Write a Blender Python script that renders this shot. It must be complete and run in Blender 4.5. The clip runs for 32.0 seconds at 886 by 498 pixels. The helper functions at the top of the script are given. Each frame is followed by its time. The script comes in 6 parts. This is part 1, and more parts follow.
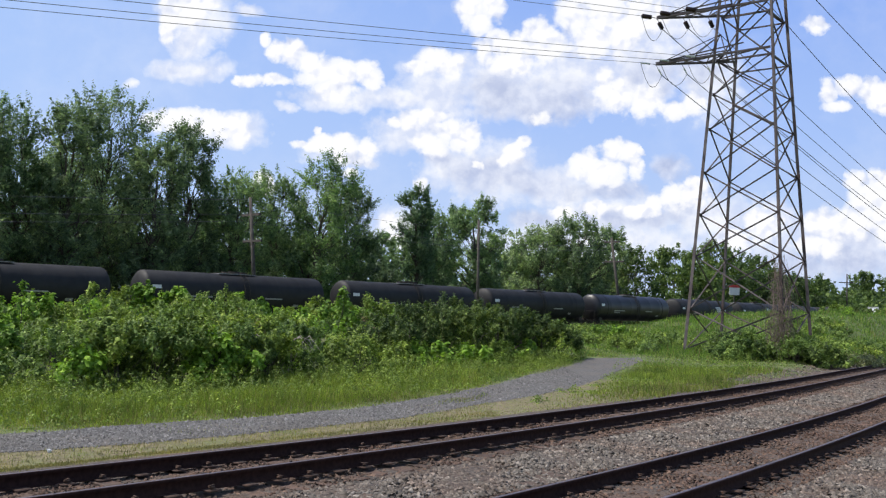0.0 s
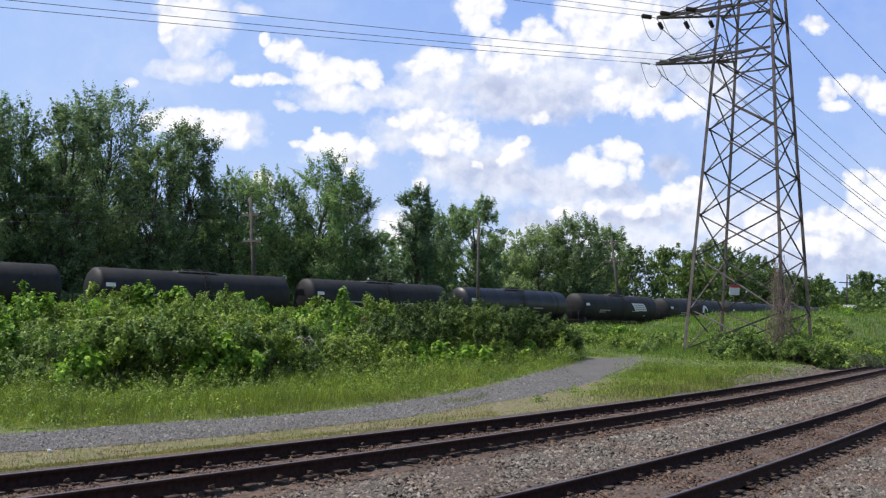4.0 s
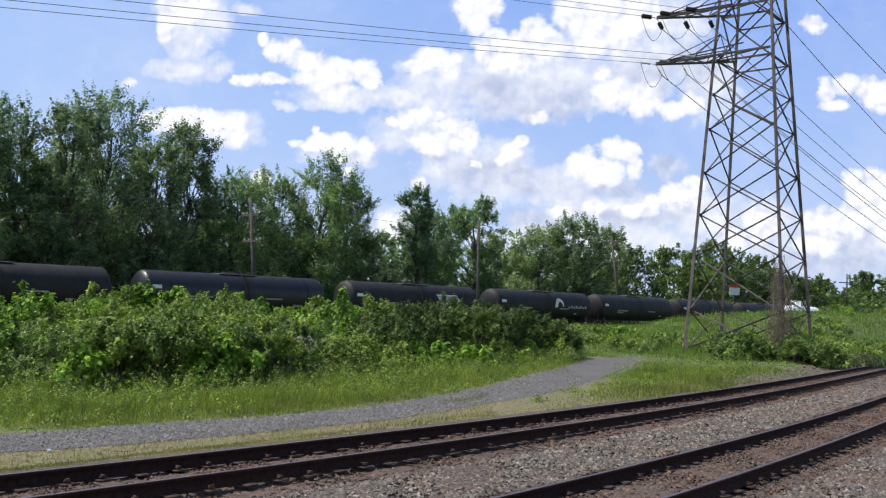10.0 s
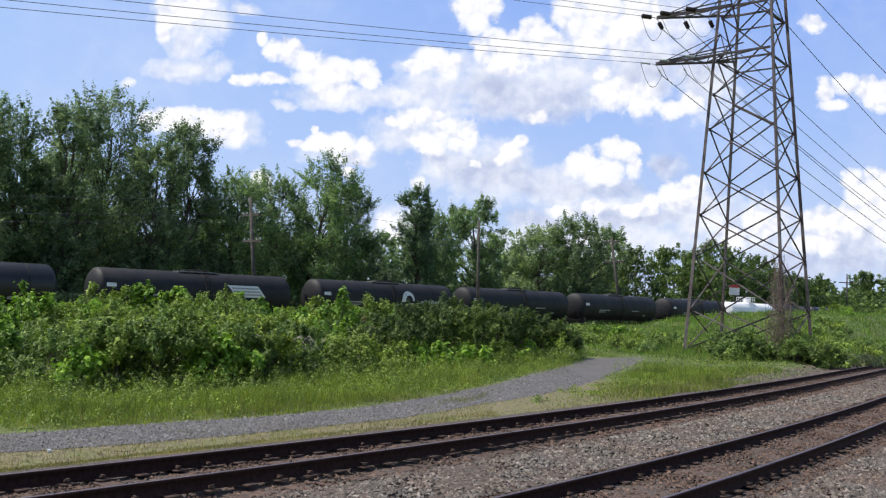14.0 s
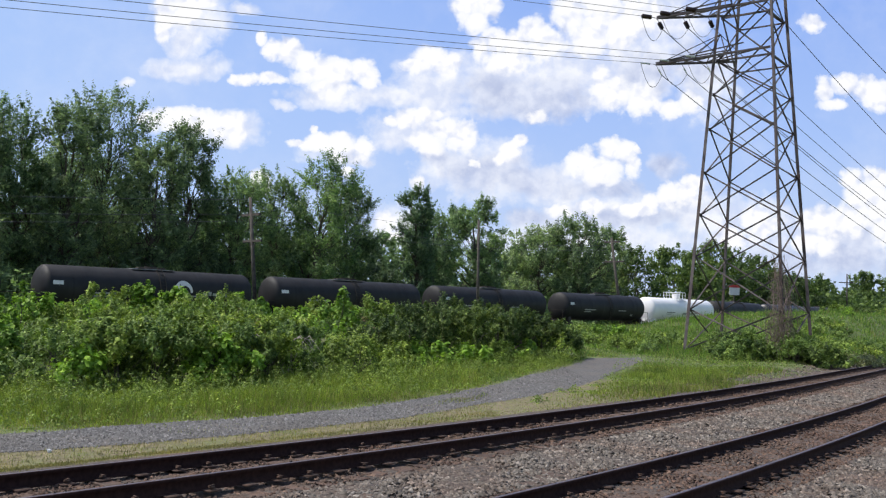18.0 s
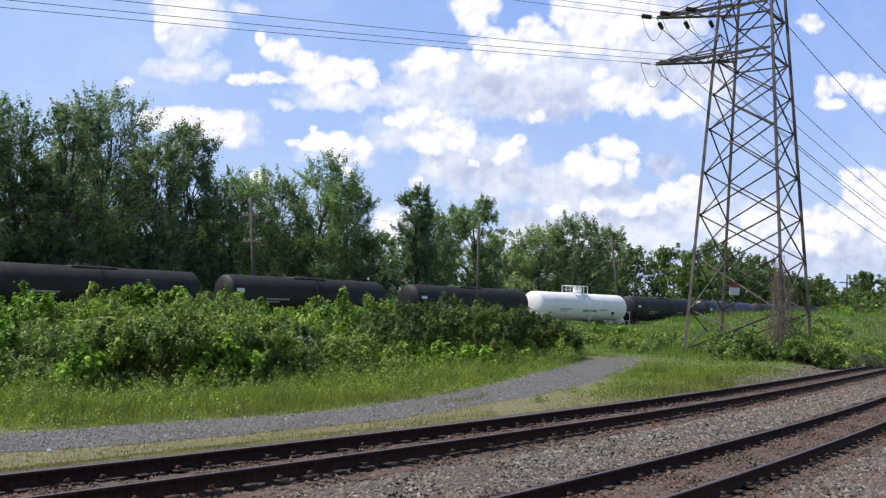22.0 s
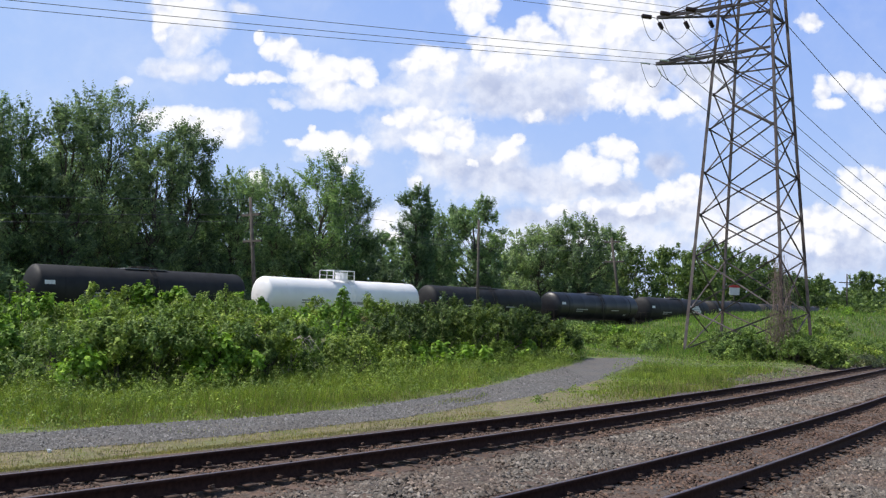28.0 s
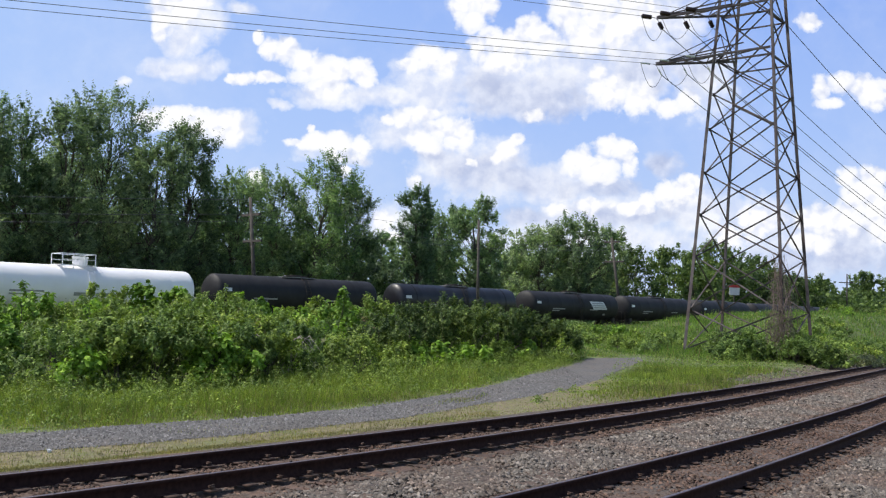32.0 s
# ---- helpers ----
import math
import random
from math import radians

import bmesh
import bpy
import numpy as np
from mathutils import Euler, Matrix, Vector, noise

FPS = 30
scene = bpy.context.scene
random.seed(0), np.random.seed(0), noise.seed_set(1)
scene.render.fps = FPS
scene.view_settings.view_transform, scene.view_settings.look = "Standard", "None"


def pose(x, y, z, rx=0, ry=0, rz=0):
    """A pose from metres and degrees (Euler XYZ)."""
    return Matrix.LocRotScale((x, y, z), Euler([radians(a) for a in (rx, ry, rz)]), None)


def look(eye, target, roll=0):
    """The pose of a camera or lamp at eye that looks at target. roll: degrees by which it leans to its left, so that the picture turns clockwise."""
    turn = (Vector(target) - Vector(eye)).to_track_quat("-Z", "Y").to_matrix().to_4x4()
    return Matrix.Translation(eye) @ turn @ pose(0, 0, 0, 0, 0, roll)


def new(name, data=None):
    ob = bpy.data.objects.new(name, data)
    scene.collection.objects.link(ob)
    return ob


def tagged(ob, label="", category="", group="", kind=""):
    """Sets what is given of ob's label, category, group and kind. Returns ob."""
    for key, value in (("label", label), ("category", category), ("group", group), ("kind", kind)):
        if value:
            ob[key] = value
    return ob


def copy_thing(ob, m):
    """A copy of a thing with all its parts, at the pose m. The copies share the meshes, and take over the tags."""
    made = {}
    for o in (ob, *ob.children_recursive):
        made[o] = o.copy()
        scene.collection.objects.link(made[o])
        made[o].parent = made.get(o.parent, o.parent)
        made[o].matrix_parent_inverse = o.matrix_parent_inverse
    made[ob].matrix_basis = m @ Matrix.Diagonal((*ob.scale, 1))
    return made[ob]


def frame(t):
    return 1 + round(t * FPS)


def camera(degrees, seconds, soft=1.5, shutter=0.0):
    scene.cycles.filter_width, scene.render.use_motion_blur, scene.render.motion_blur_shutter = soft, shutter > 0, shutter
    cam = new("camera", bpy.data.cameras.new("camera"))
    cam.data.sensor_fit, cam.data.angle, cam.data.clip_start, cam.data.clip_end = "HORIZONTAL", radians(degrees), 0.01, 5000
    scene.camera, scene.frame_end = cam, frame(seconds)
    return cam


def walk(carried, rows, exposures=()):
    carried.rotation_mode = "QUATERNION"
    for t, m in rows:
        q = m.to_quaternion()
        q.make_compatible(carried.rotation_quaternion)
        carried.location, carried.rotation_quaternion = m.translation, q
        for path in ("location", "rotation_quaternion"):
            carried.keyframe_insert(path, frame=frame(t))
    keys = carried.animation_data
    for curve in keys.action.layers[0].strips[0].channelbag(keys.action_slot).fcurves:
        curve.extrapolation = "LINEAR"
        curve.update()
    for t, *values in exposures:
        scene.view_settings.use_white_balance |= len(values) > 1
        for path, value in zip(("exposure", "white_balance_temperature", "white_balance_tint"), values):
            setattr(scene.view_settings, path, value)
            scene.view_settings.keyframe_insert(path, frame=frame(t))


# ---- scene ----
cam = camera(52.2, 32.0, soft=1.25)
EYE = (0.0, 0.0, 2.28)
VIEW = look(EYE, (0.0, 16.0, 3.28), 1.9)
walk(cam, [(0.0, VIEW), (32.0, VIEW)])

# ---------------------------------------------------------------- light
SUN_AZ, SUN_EL = -85.0, 58.0          # degrees from the forward axis, above the horizon
world = bpy.data.worlds.new("sky")
scene.world = world
world.use_nodes = True
wn = world.node_tree
sky = wn.nodes.new("ShaderNodeTexSky")
sky.sky_type = "NISHITA"
sky.sun_disc = False
sky.sun_elevation = radians(SUN_EL)
sky.sun_rotation = radians(SUN_AZ)
wn.links.new(sky.outputs[0], wn.nodes["Background"].inputs[0])
wn.nodes["Background"].inputs[1].default_value = 0.15
sun_data = bpy.data.lights.new("sun", "SUN")
sun_data.energy = 4.7
sun_data.angle = radians(0.53)
sun_data.color = (1.0, 0.95, 0.87)
sun = new("sun", sun_data)
_a, _e = radians(SUN_AZ), radians(SUN_EL)
SUN_DIR = Vector((math.sin(_a) * math.cos(_e), math.cos(_a) * math.cos(_e), math.sin(_e)))
sun.matrix_basis = look(SUN_DIR * 400, (0, 0, 0))
scene.view_settings.exposure = 0.0


# ---------------------------------------------------------------- materials
def material(name):
    m = bpy.data.materials.new(name)
    m.use_nodes = True
    nt = m.node_tree
    return m, nt, nt.nodes["Principled BSDF"]


def add(nt, kind, **sets):
    n = nt.nodes.new("ShaderNode" + kind)
    for k, v in sets.items():
        n.inputs[k].default_value = v
    return n


def ramp(nt, source, stops):
    r = nt.nodes.new("ShaderNodeValToRGB")
    el = r.color_ramp.elements
    while len(el) < len(stops):
        el.new(0.5)
    for e, (p, c) in zip(el, stops):
        e.position, e.color = p, (*c, 1)
    nt.links.new(source, r.inputs[0])
    return r.outputs[0]


def math_node(nt, op, a, b=None):
    n = nt.nodes.new("ShaderNodeMath")
    n.operation = op
    for i, v in enumerate((a, b)):
        if v is None:
            continue
        if isinstance(v, (int, float)):
            n.inputs[i].default_value = v
        else:
            nt.links.new(v, n.inputs[i])
    return n.outputs[0]


def mixed(nt, fac, a, b, blend="MIX"):
    n = nt.nodes.new("ShaderNodeMix")
    n.data_type, n.blend_type = "RGBA", blend
    for i, v in ((0, fac), (6, a), (7, b)):
        if isinstance(v, (int, float)):
            n.inputs[i].default_value = v
        elif isinstance(v, tuple):
            n.inputs[i].default_value = (*v, 1)
        else:
            nt.links.new(v, n.inputs[i])
    return n.outputs[2]


def noise_out(nt, scale, detail=4, rough=0.55, coord=None, out=0):
    n = add(nt, "TexNoise", Scale=scale, Detail=detail, Roughness=rough)
    if coord is None:
        coord = nt.nodes.new("ShaderNodeTexCoord").outputs["Object"]
    nt.links.new(coord, n.inputs["Vector"])
    return n.outputs[out]


def bump(nt, height, strength, distance, bsdf):
    b = add(nt, "Bump", Strength=strength, Distance=distance)
    nt.links.new(height, b.inputs["Height"])
    nt.links.new(b.outputs[0], bsdf.inputs["Normal"])


def surface(name, c1, c2, scale, rough=0.8, metal=0.0, c3=None, scale3=0.6, amount3=0.5, bump_scale=None, bump_d=0.004, island=False, spec=0.5, rand=0.0):
    """Two-scale mottled surface, with an optional third colour in large stains."""
    m, nt, p = material(name)
    col = mixed(nt, ramp(nt, noise_out(nt, scale), [(0.35, (0, 0, 0)), (0.65, (1, 1, 1))]), c1, c2)
    if c3:
        f = ramp(nt, noise_out(nt, scale3, 5, 0.65), [(0.45, (0, 0, 0)), (0.7, (amount3,) * 3)])
        col = mixed(nt, f, col, c3)
    if island:
        g = nt.nodes.new("ShaderNodeNewGeometry").outputs["Random Per Island"]
        col = mixed(nt, 1.0, col, ramp(nt, g, [(0.0, (0.45, 0.45, 0.45)), (0.85, (1.25, 1.25, 1.25)), (1.0, (1.9, 1.9, 1.9))]), "MULTIPLY")
    if rand:
        g = nt.nodes.new("ShaderNodeObjectInfo").outputs["Random"]
        col = mixed(nt, 1.0, col, ramp(nt, g, [(0.0, (1 - rand,) * 3), (1.0, (1 + rand,) * 3)]), "MULTIPLY")
    nt.links.new(col, p.inputs["Base Color"])
    p.inputs["Roughness"].default_value = rough
    p.inputs["Metallic"].default_value = metal
    p.inputs["Specular IOR Level"].default_value = spec
    if bump_scale:
        bump(nt, noise_out(nt, bump_scale, 6, 0.6), 0.6, bump_d, p)
    return m


def foliage(name, dark, light, warm, translucent=0.35, patch=0.25, through_leaf=(1.1, 1.2, 0.62), gloss=0.14):
    """Leaf: a per-leaf tone between dark and light, warmer in patches, letting light through."""
    m, nt, p = material(name)
    nt.nodes.remove(p)
    g = nt.nodes.new("ShaderNodeNewGeometry").outputs["Random Per Island"]
    low = tuple(0.75 * c for c in dark)
    high = tuple(1.12 * c for c in warm)
    col = ramp(nt, g, [(0.0, low), (0.3, dark), (0.7, light), (1.0, high)])
    f = ramp(nt, noise_out(nt, patch, 3), [(0.36, (0.68, 0.72, 0.74)), (0.66, (1.3, 1.25, 1.05))])
    col = mixed(nt, 1.0, col, f, "MULTIPLY")
    f2 = ramp(nt, noise_out(nt, patch * 5, 3), [(0.38, (0.74, 0.77, 0.8)), (0.62, (1.2, 1.18, 1.1))])
    col = mixed(nt, 1.0, col, f2, "MULTIPLY")
    own = nt.nodes.new("ShaderNodeObjectInfo").outputs["Random"]
    col = mixed(nt, 1.0, col, ramp(nt, own, [(0.0, (0.72, 0.76, 0.8)), (1.0, (1.24, 1.2, 1.12))]), "MULTIPLY")
    d = add(nt, "BsdfPrincipled", Roughness=0.5)
    d.inputs["Specular IOR Level"].default_value = gloss
    t = nt.nodes.new("ShaderNodeBsdfTranslucent")
    nt.links.new(col, d.inputs["Base Color"])
    tc = mixed(nt, 1.0, col, through_leaf, "MULTIPLY")
    nt.links.new(tc, t.inputs[0])
    mix = nt.nodes.new("ShaderNodeMixShader")
    mix.inputs[0].default_value = translucent
    nt.links.new(d.outputs[0], mix.inputs[1])
    nt.links.new(t.outputs[0], mix.inputs[2])
    nt.links.new(mix.outputs[0], nt.nodes["Material Output"].inputs[0])
    return m


COOL = (1.15, 1.25, 0.9)
M_LEAF = [foliage("leaf_green", (0.145, 0.215, 0.13), (0.23, 0.33, 0.19), (0.295, 0.395, 0.20), 0.5, 0.25, COOL, 0.28),
          foliage("leaf_dark", (0.155, 0.215, 0.135), (0.25, 0.335, 0.20), (0.32, 0.41, 0.22), 0.5, 0.25, COOL, 0.28),
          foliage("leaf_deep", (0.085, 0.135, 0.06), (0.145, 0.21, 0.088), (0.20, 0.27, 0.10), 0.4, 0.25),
          foliage("leaf_light", (0.15, 0.235, 0.115), (0.24, 0.36, 0.16), (0.32, 0.435, 0.18), 0.5, 0.25, COOL, 0.28)]
M_BUSH = [foliage("bush_green", (0.16, 0.23, 0.055), (0.255, 0.35, 0.08), (0.36, 0.44, 0.11), 0.24, 0.5),
          foliage("bush_bright", (0.165, 0.285, 0.05), (0.255, 0.42, 0.075), (0.335, 0.49, 0.095), 0.3, 0.5),
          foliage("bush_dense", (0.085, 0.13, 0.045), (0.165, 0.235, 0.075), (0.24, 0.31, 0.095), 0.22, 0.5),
          foliage("bush_dry", (0.16, 0.09, 0.055), (0.25, 0.15, 0.085), (0.34, 0.24, 0.15), 0.2, 0.5),
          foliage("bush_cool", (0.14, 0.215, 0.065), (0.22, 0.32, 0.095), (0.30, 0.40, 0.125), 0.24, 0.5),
          foliage("bush_pale", (0.20, 0.22, 0.13), (0.30, 0.33, 0.20), (0.38, 0.40, 0.26), 0.3, 0.5)]
M_GRASS = foliage("grass_green", (0.185, 0.25, 0.055), (0.285, 0.37, 0.085), (0.41, 0.45, 0.13), 0.5, 0.45)
M_BANK = foliage("bank_grass", (0.105, 0.19, 0.05), (0.17, 0.29, 0.075), (0.26, 0.365, 0.10), 0.45, 0.35)
M_STRAW = foliage("grass_yellow", (0.25, 0.225, 0.10), (0.34, 0.295, 0.14), (0.42, 0.36, 0.21), 0.3, 0.6)
M_BARK = surface("bark", (0.06, 0.05, 0.038), (0.12, 0.10, 0.08), 6, 0.9, bump_scale=12, bump_d=0.03)
M_DRYWOOD = surface("dead_stems", (0.13, 0.095, 0.08), (0.26, 0.20, 0.17), 5, 0.9)
M_DEADWOOD = surface("bleached_branch", (0.24, 0.205, 0.18), (0.40, 0.35, 0.31), 5, 0.9)
M_SOIL = surface("soil", (0.075, 0.10, 0.032), (0.13, 0.17, 0.05), 1.2, 0.95, c3=(0.13, 0.10, 0.06), scale3=0.25, amount3=0.5, bump_scale=9, bump_d=0.03)
M_VERGE = surface("dry_verge", (0.10, 0.085, 0.045), (0.25, 0.205, 0.115), 6, 0.95, c3=(0.115, 0.14, 0.045), scale3=1.5, amount3=0.85, bump_scale=20, bump_d=0.02)
M_PATH = surface("path_gravel", (0.05, 0.047, 0.047), (0.15, 0.143, 0.14), 26, 0.95, c3=(0.14, 0.12, 0.10), scale3=0.9, amount3=0.75, bump_scale=35, bump_d=0.02)
M_BED = surface("ballast_bed", (0.03, 0.023, 0.02), (0.135, 0.108, 0.09), 22, 0.95, c3=(0.11, 0.062, 0.042), scale3=0.8, amount3=0.75, bump_scale=28, bump_d=0.03)
# tones kept low to stand in for shade beneath the cars
M_FARBED = surface("shade_dark_bed", (0.03, 0.026, 0.022), (0.07, 0.06, 0.05), 5, 0.95, c3=(0.03, 0.022, 0.016), scale3=0.5, amount3=0.6, bump_scale=12, bump_d=0.04)
M_STONE = surface("ballast_stone", (0.08, 0.066, 0.056), (0.205, 0.18, 0.155), 9, 0.9, c3=(0.15, 0.088, 0.06), scale3=0.5, amount3=0.7, island=True)
M_GRAVEL = surface("grey_gravel", (0.10, 0.098, 0.10), (0.17, 0.167, 0.168), 9, 0.95, c3=(0.09, 0.08, 0.07), scale3=0.5, amount3=0.6, island=True)
M_DIRT = surface("dirty_stone", (0.065, 0.04, 0.03), (0.145, 0.095, 0.07), 9, 0.95, c3=(0.09, 0.045, 0.03), scale3=0.6, amount3=0.7, island=True)
M_RAIL = surface("rail_steel", (0.028, 0.014, 0.013), (0.05, 0.026, 0.022), 14, 0.9, spec=0.12, bump_scale=40, bump_d=0.002)
M_HEAD = surface("rail_head", (0.15, 0.125, 0.135), (0.22, 0.185, 0.195), 20, 0.55, metal=1.0)
M_TIE = surface("tie_wood", (0.055, 0.036, 0.03), (0.115, 0.078, 0.06), 7, 0.9, c3=(0.16, 0.075, 0.045), scale3=1.5, amount3=0.6, bump_scale=18, bump_d=0.012, rand=0.3)
M_PLATE = surface("rusty_plate", (0.04, 0.023, 0.018), (0.095, 0.055, 0.04), 12, 0.9, bump_scale=30, bump_d=0.004)
M_LATTICE = surface("weathered_steel", (0.05, 0.041, 0.045), (0.15, 0.128, 0.13), 1.3, 0.7, c3=(0.085, 0.045, 0.04), scale3=0.35, amount3=0.7, bump_scale=25, bump_d=0.002)
M_BLACK = surface("black_tank_paint", (0.0145, 0.0145, 0.0175), (0.022, 0.022, 0.0255), 1.2, 0.62, c3=(0.035, 0.034, 0.037), scale3=0.5, amount3=0.45, bump_scale=3, bump_d=0.004, spec=0.3)
M_GLOSS = surface("fresh_black_paint", (0.009, 0.009, 0.014), (0.014, 0.014, 0.02), 1.2, 0.42, c3=(0.024, 0.024, 0.028), scale3=0.5, amount3=0.4)
M_WHITE = surface("white_tank_paint", (0.9, 0.89, 0.91), (0.85, 0.84, 0.86), 0.8, 0.45, c3=(0.7, 0.69, 0.7), scale3=0.45, amount3=0.3, spec=0.3)
M_UNDER = surface("undercarriage", (0.022, 0.018, 0.016), (0.05, 0.04, 0.034), 5, 0.8)
M_WHEEL = surface("wheel_steel", (0.07, 0.05, 0.042), (0.12, 0.09, 0.08), 8, 0.55, metal=0.6)
M_SIGNW = surface("white_marking", (0.72, 0.72, 0.72), (0.62, 0.62, 0.63), 6, 0.6)
M_SIGNG = surface("grey_marking", (0.25, 0.25, 0.26), (0.36, 0.36, 0.37), 6, 0.6)
M_RED = surface("red_paint", (0.42, 0.03, 0.03), (0.5, 0.06, 0.05), 6, 0.6)
M_POLE = surface("pole_wood", (0.055, 0.047, 0.042), (0.115, 0.10, 0.09), 4, 0.9, bump_scale=14, bump_d=0.01)
M_WIRE = surface("wire", (0.10, 0.10, 0.12), (0.15, 0.15, 0.17), 3, 0.7)
M_INSUL = surface("brown_porcelain", (0.03, 0.016, 0.014), (0.05, 0.028, 0.024), 8, 0.25)
M_INSULW = surface("pale_glass_insulator", (0.62, 0.68, 0.68), (0.74, 0.78, 0.78), 8, 0.2)


# ---------------------------------------------------------------- mesh helpers
def mesh_np(name, verts, faces, mats, smooth=False, face_mat=None):
    """A mesh from arrays: verts (n, 3); faces (m, k), all with k corners."""
    verts = np.asarray(verts, dtype=np.float32)
    faces = np.asarray(faces, dtype=np.int32)
    me = bpy.data.meshes.new(name)
    n, (m, k) = len(verts), faces.shape
    me.vertices.add(n)
    me.vertices.foreach_set("co", verts.ravel())
    me.loops.add(m * k)
    me.loops.foreach_set("vertex_index", faces.ravel())
    me.polygons.add(m)
    me.polygons.foreach_set("loop_start", np.arange(0, m * k, k, dtype=np.int32))
    me.polygons.foreach_set("loop_total", np.full(m, k, dtype=np.int32))
    if face_mat is not None:
        me.polygons.foreach_set("material_index", np.asarray(face_mat, dtype=np.int32))
    for mm in mats if isinstance(mats, (list, tuple)) else [mats]:
        me.materials.append(mm)
    me.update(calc_edges=True)
    if smooth:
        me.polygons.foreach_set("use_smooth", np.ones(m, dtype=bool))
    return me


def part(name, me, parent, label="", m=None):
    ob = new(name, me)
    ob.parent = parent
    if m is not None:
        ob.matrix_basis = m
    if label:
        ob["label"] = label
    return ob


def bm_mesh(name, bm, mat, smooth=False):
    me = bpy.data.meshes.new(name)
    bm.to_mesh(me)
    bm.free()
    me.materials.append(mat)
    if smooth:
        for p in me.polygons:
            p.use_smooth = True
    return me


def box(bm, size, at=(0, 0, 0), turn=None, bevel=0.0):
    m = Matrix.Translation(at) @ (turn.to_4x4() if turn else Matrix()) @ Matrix.Diagonal((*size, 1))
    r = bmesh.ops.create_cube(bm, size=1, matrix=m)
    if bevel:
        es = list({e for v in r["verts"] for e in v.link_edges})
        bmesh.ops.bevel(bm, geom=es, offset=bevel, segments=1, affect="EDGES")
    return r["verts"]


def bar(bm, a, b, w, d=None):
    """A straight member of section w x d from a to b."""
    a, b = Vector(a), Vector(b)
    v = b - a
    q = v.to_track_quat("Z", "Y").to_matrix()
    box(bm, (w, d or w, v.length), (a + b) / 2, q)


def angle_bar(bm, a, b, w, t=0.02, spin=0.0):
    """An L-section member."""
    a, b = Vector(a), Vector(b)
    v = b - a
    q = (v.to_track_quat("Z", "Y") @ Euler((0, 0, spin)).to_quaternion()).to_matrix()
    c = (a + b) / 2
    box(bm, (w, t, v.length), c + q @ Vector((0, -w / 2, 0)), q)
    box(bm, (t, w, v.length), c + q @ Vector((-w / 2, 0, 0)), q)


def rod(bm, a, b, r, r2=None, seg=10):
    a, b = Vector(a), Vector(b)
    v = b - a
    m = Matrix.Translation((a + b) / 2) @ v.to_track_quat("Z", "Y").to_matrix().to_4x4()
    bmesh.ops.create_cone(bm, cap_ends=True, segments=seg, radius1=r, radius2=r if r2 is None else r2, depth=v.length, matrix=m)


def tube_np(pts, radii, seg=6):
    """Verts and quads of a tube along pts."""
    pts = np.asarray(pts, float)
    radii = np.broadcast_to(np.asarray(radii, float), (len(pts),))
    tan = np.gradient(pts, axis=0)
    tan /= np.linalg.norm(tan, axis=1)[:, None] + 1e-9
    ref = np.where(np.abs(tan[:, 2:3]) > 0.9, np.array([[1.0, 0, 0]]), np.array([[0, 0, 1.0]]))
    u = np.cross(tan, ref)
    u /= np.linalg.norm(u, axis=1)[:, None]
    v = np.cross(tan, u)
    a = np.linspace(0, 2 * np.pi, seg, endpoint=False)
    ring = pts[:, None] + radii[:, None, None] * (np.cos(a)[None, :, None] * u[:, None] + np.sin(a)[None, :, None] * v[:, None])
    n = len(pts)
    i, j = np.meshgrid(np.arange(n - 1), np.arange(seg), indexing="ij")
    k = (j + 1) % seg
    f = np.stack([i * seg + j, i * seg + k, (i + 1) * seg + k, (i + 1) * seg + j], -1).reshape(-1, 4)
    return ring.reshape(-1, 3), f


def join_np(pieces):
    vs, fs, n = [], [], 0
    for v, f in pieces:
        vs.append(v)
        fs.append(f + n)
        n += len(v)
    return np.concatenate(vs), np.concatenate(fs)


def leaves_np(rng, centres, length, width, up=0.35, size_var=0.35, normals=None, small=False):
    """Folded leaf blades at the centres: two triangles along a midrib, or one where small."""
    n = len(centres)
    a = rng.normal(size=(n, 3))
    a[:, 2] -= 0.3
    nr = rng.normal(size=(n, 3)) * 0.7
    nr[:, 2] += up * 3
    if normals is not None:
        nr += normals * 2.0
    nr /= np.linalg.norm(nr, axis=1)[:, None] + 1e-9
    a -= nr * (a * nr).sum(1)[:, None]
    a /= np.linalg.norm(a, axis=1)[:, None] + 1e-9
    b = np.cross(nr, a)
    s = (1 + size_var * rng.normal(size=n)).clip(0.4, 2)[:, None]
    l, w = length * s * 0.5, width * s * 0.5
    if small:
        v = np.stack([centres - a * l + b * w, centres - a * l - b * w, centres + a * l], 1).reshape(-1, 3)
        return v, np.arange(3 * n).reshape(-1, 3)
    fold = nr * w * 0.3
    v = np.stack([centres - a * l, centres + b * w + fold, centres + a * l, centres - b * w + fold], 1).reshape(-1, 3)
    k = np.arange(n)[:, None] * 4
    f = np.concatenate([k + [0, 1, 2], k + [0, 2, 3]], 1).reshape(-1, 3)
    return v, f


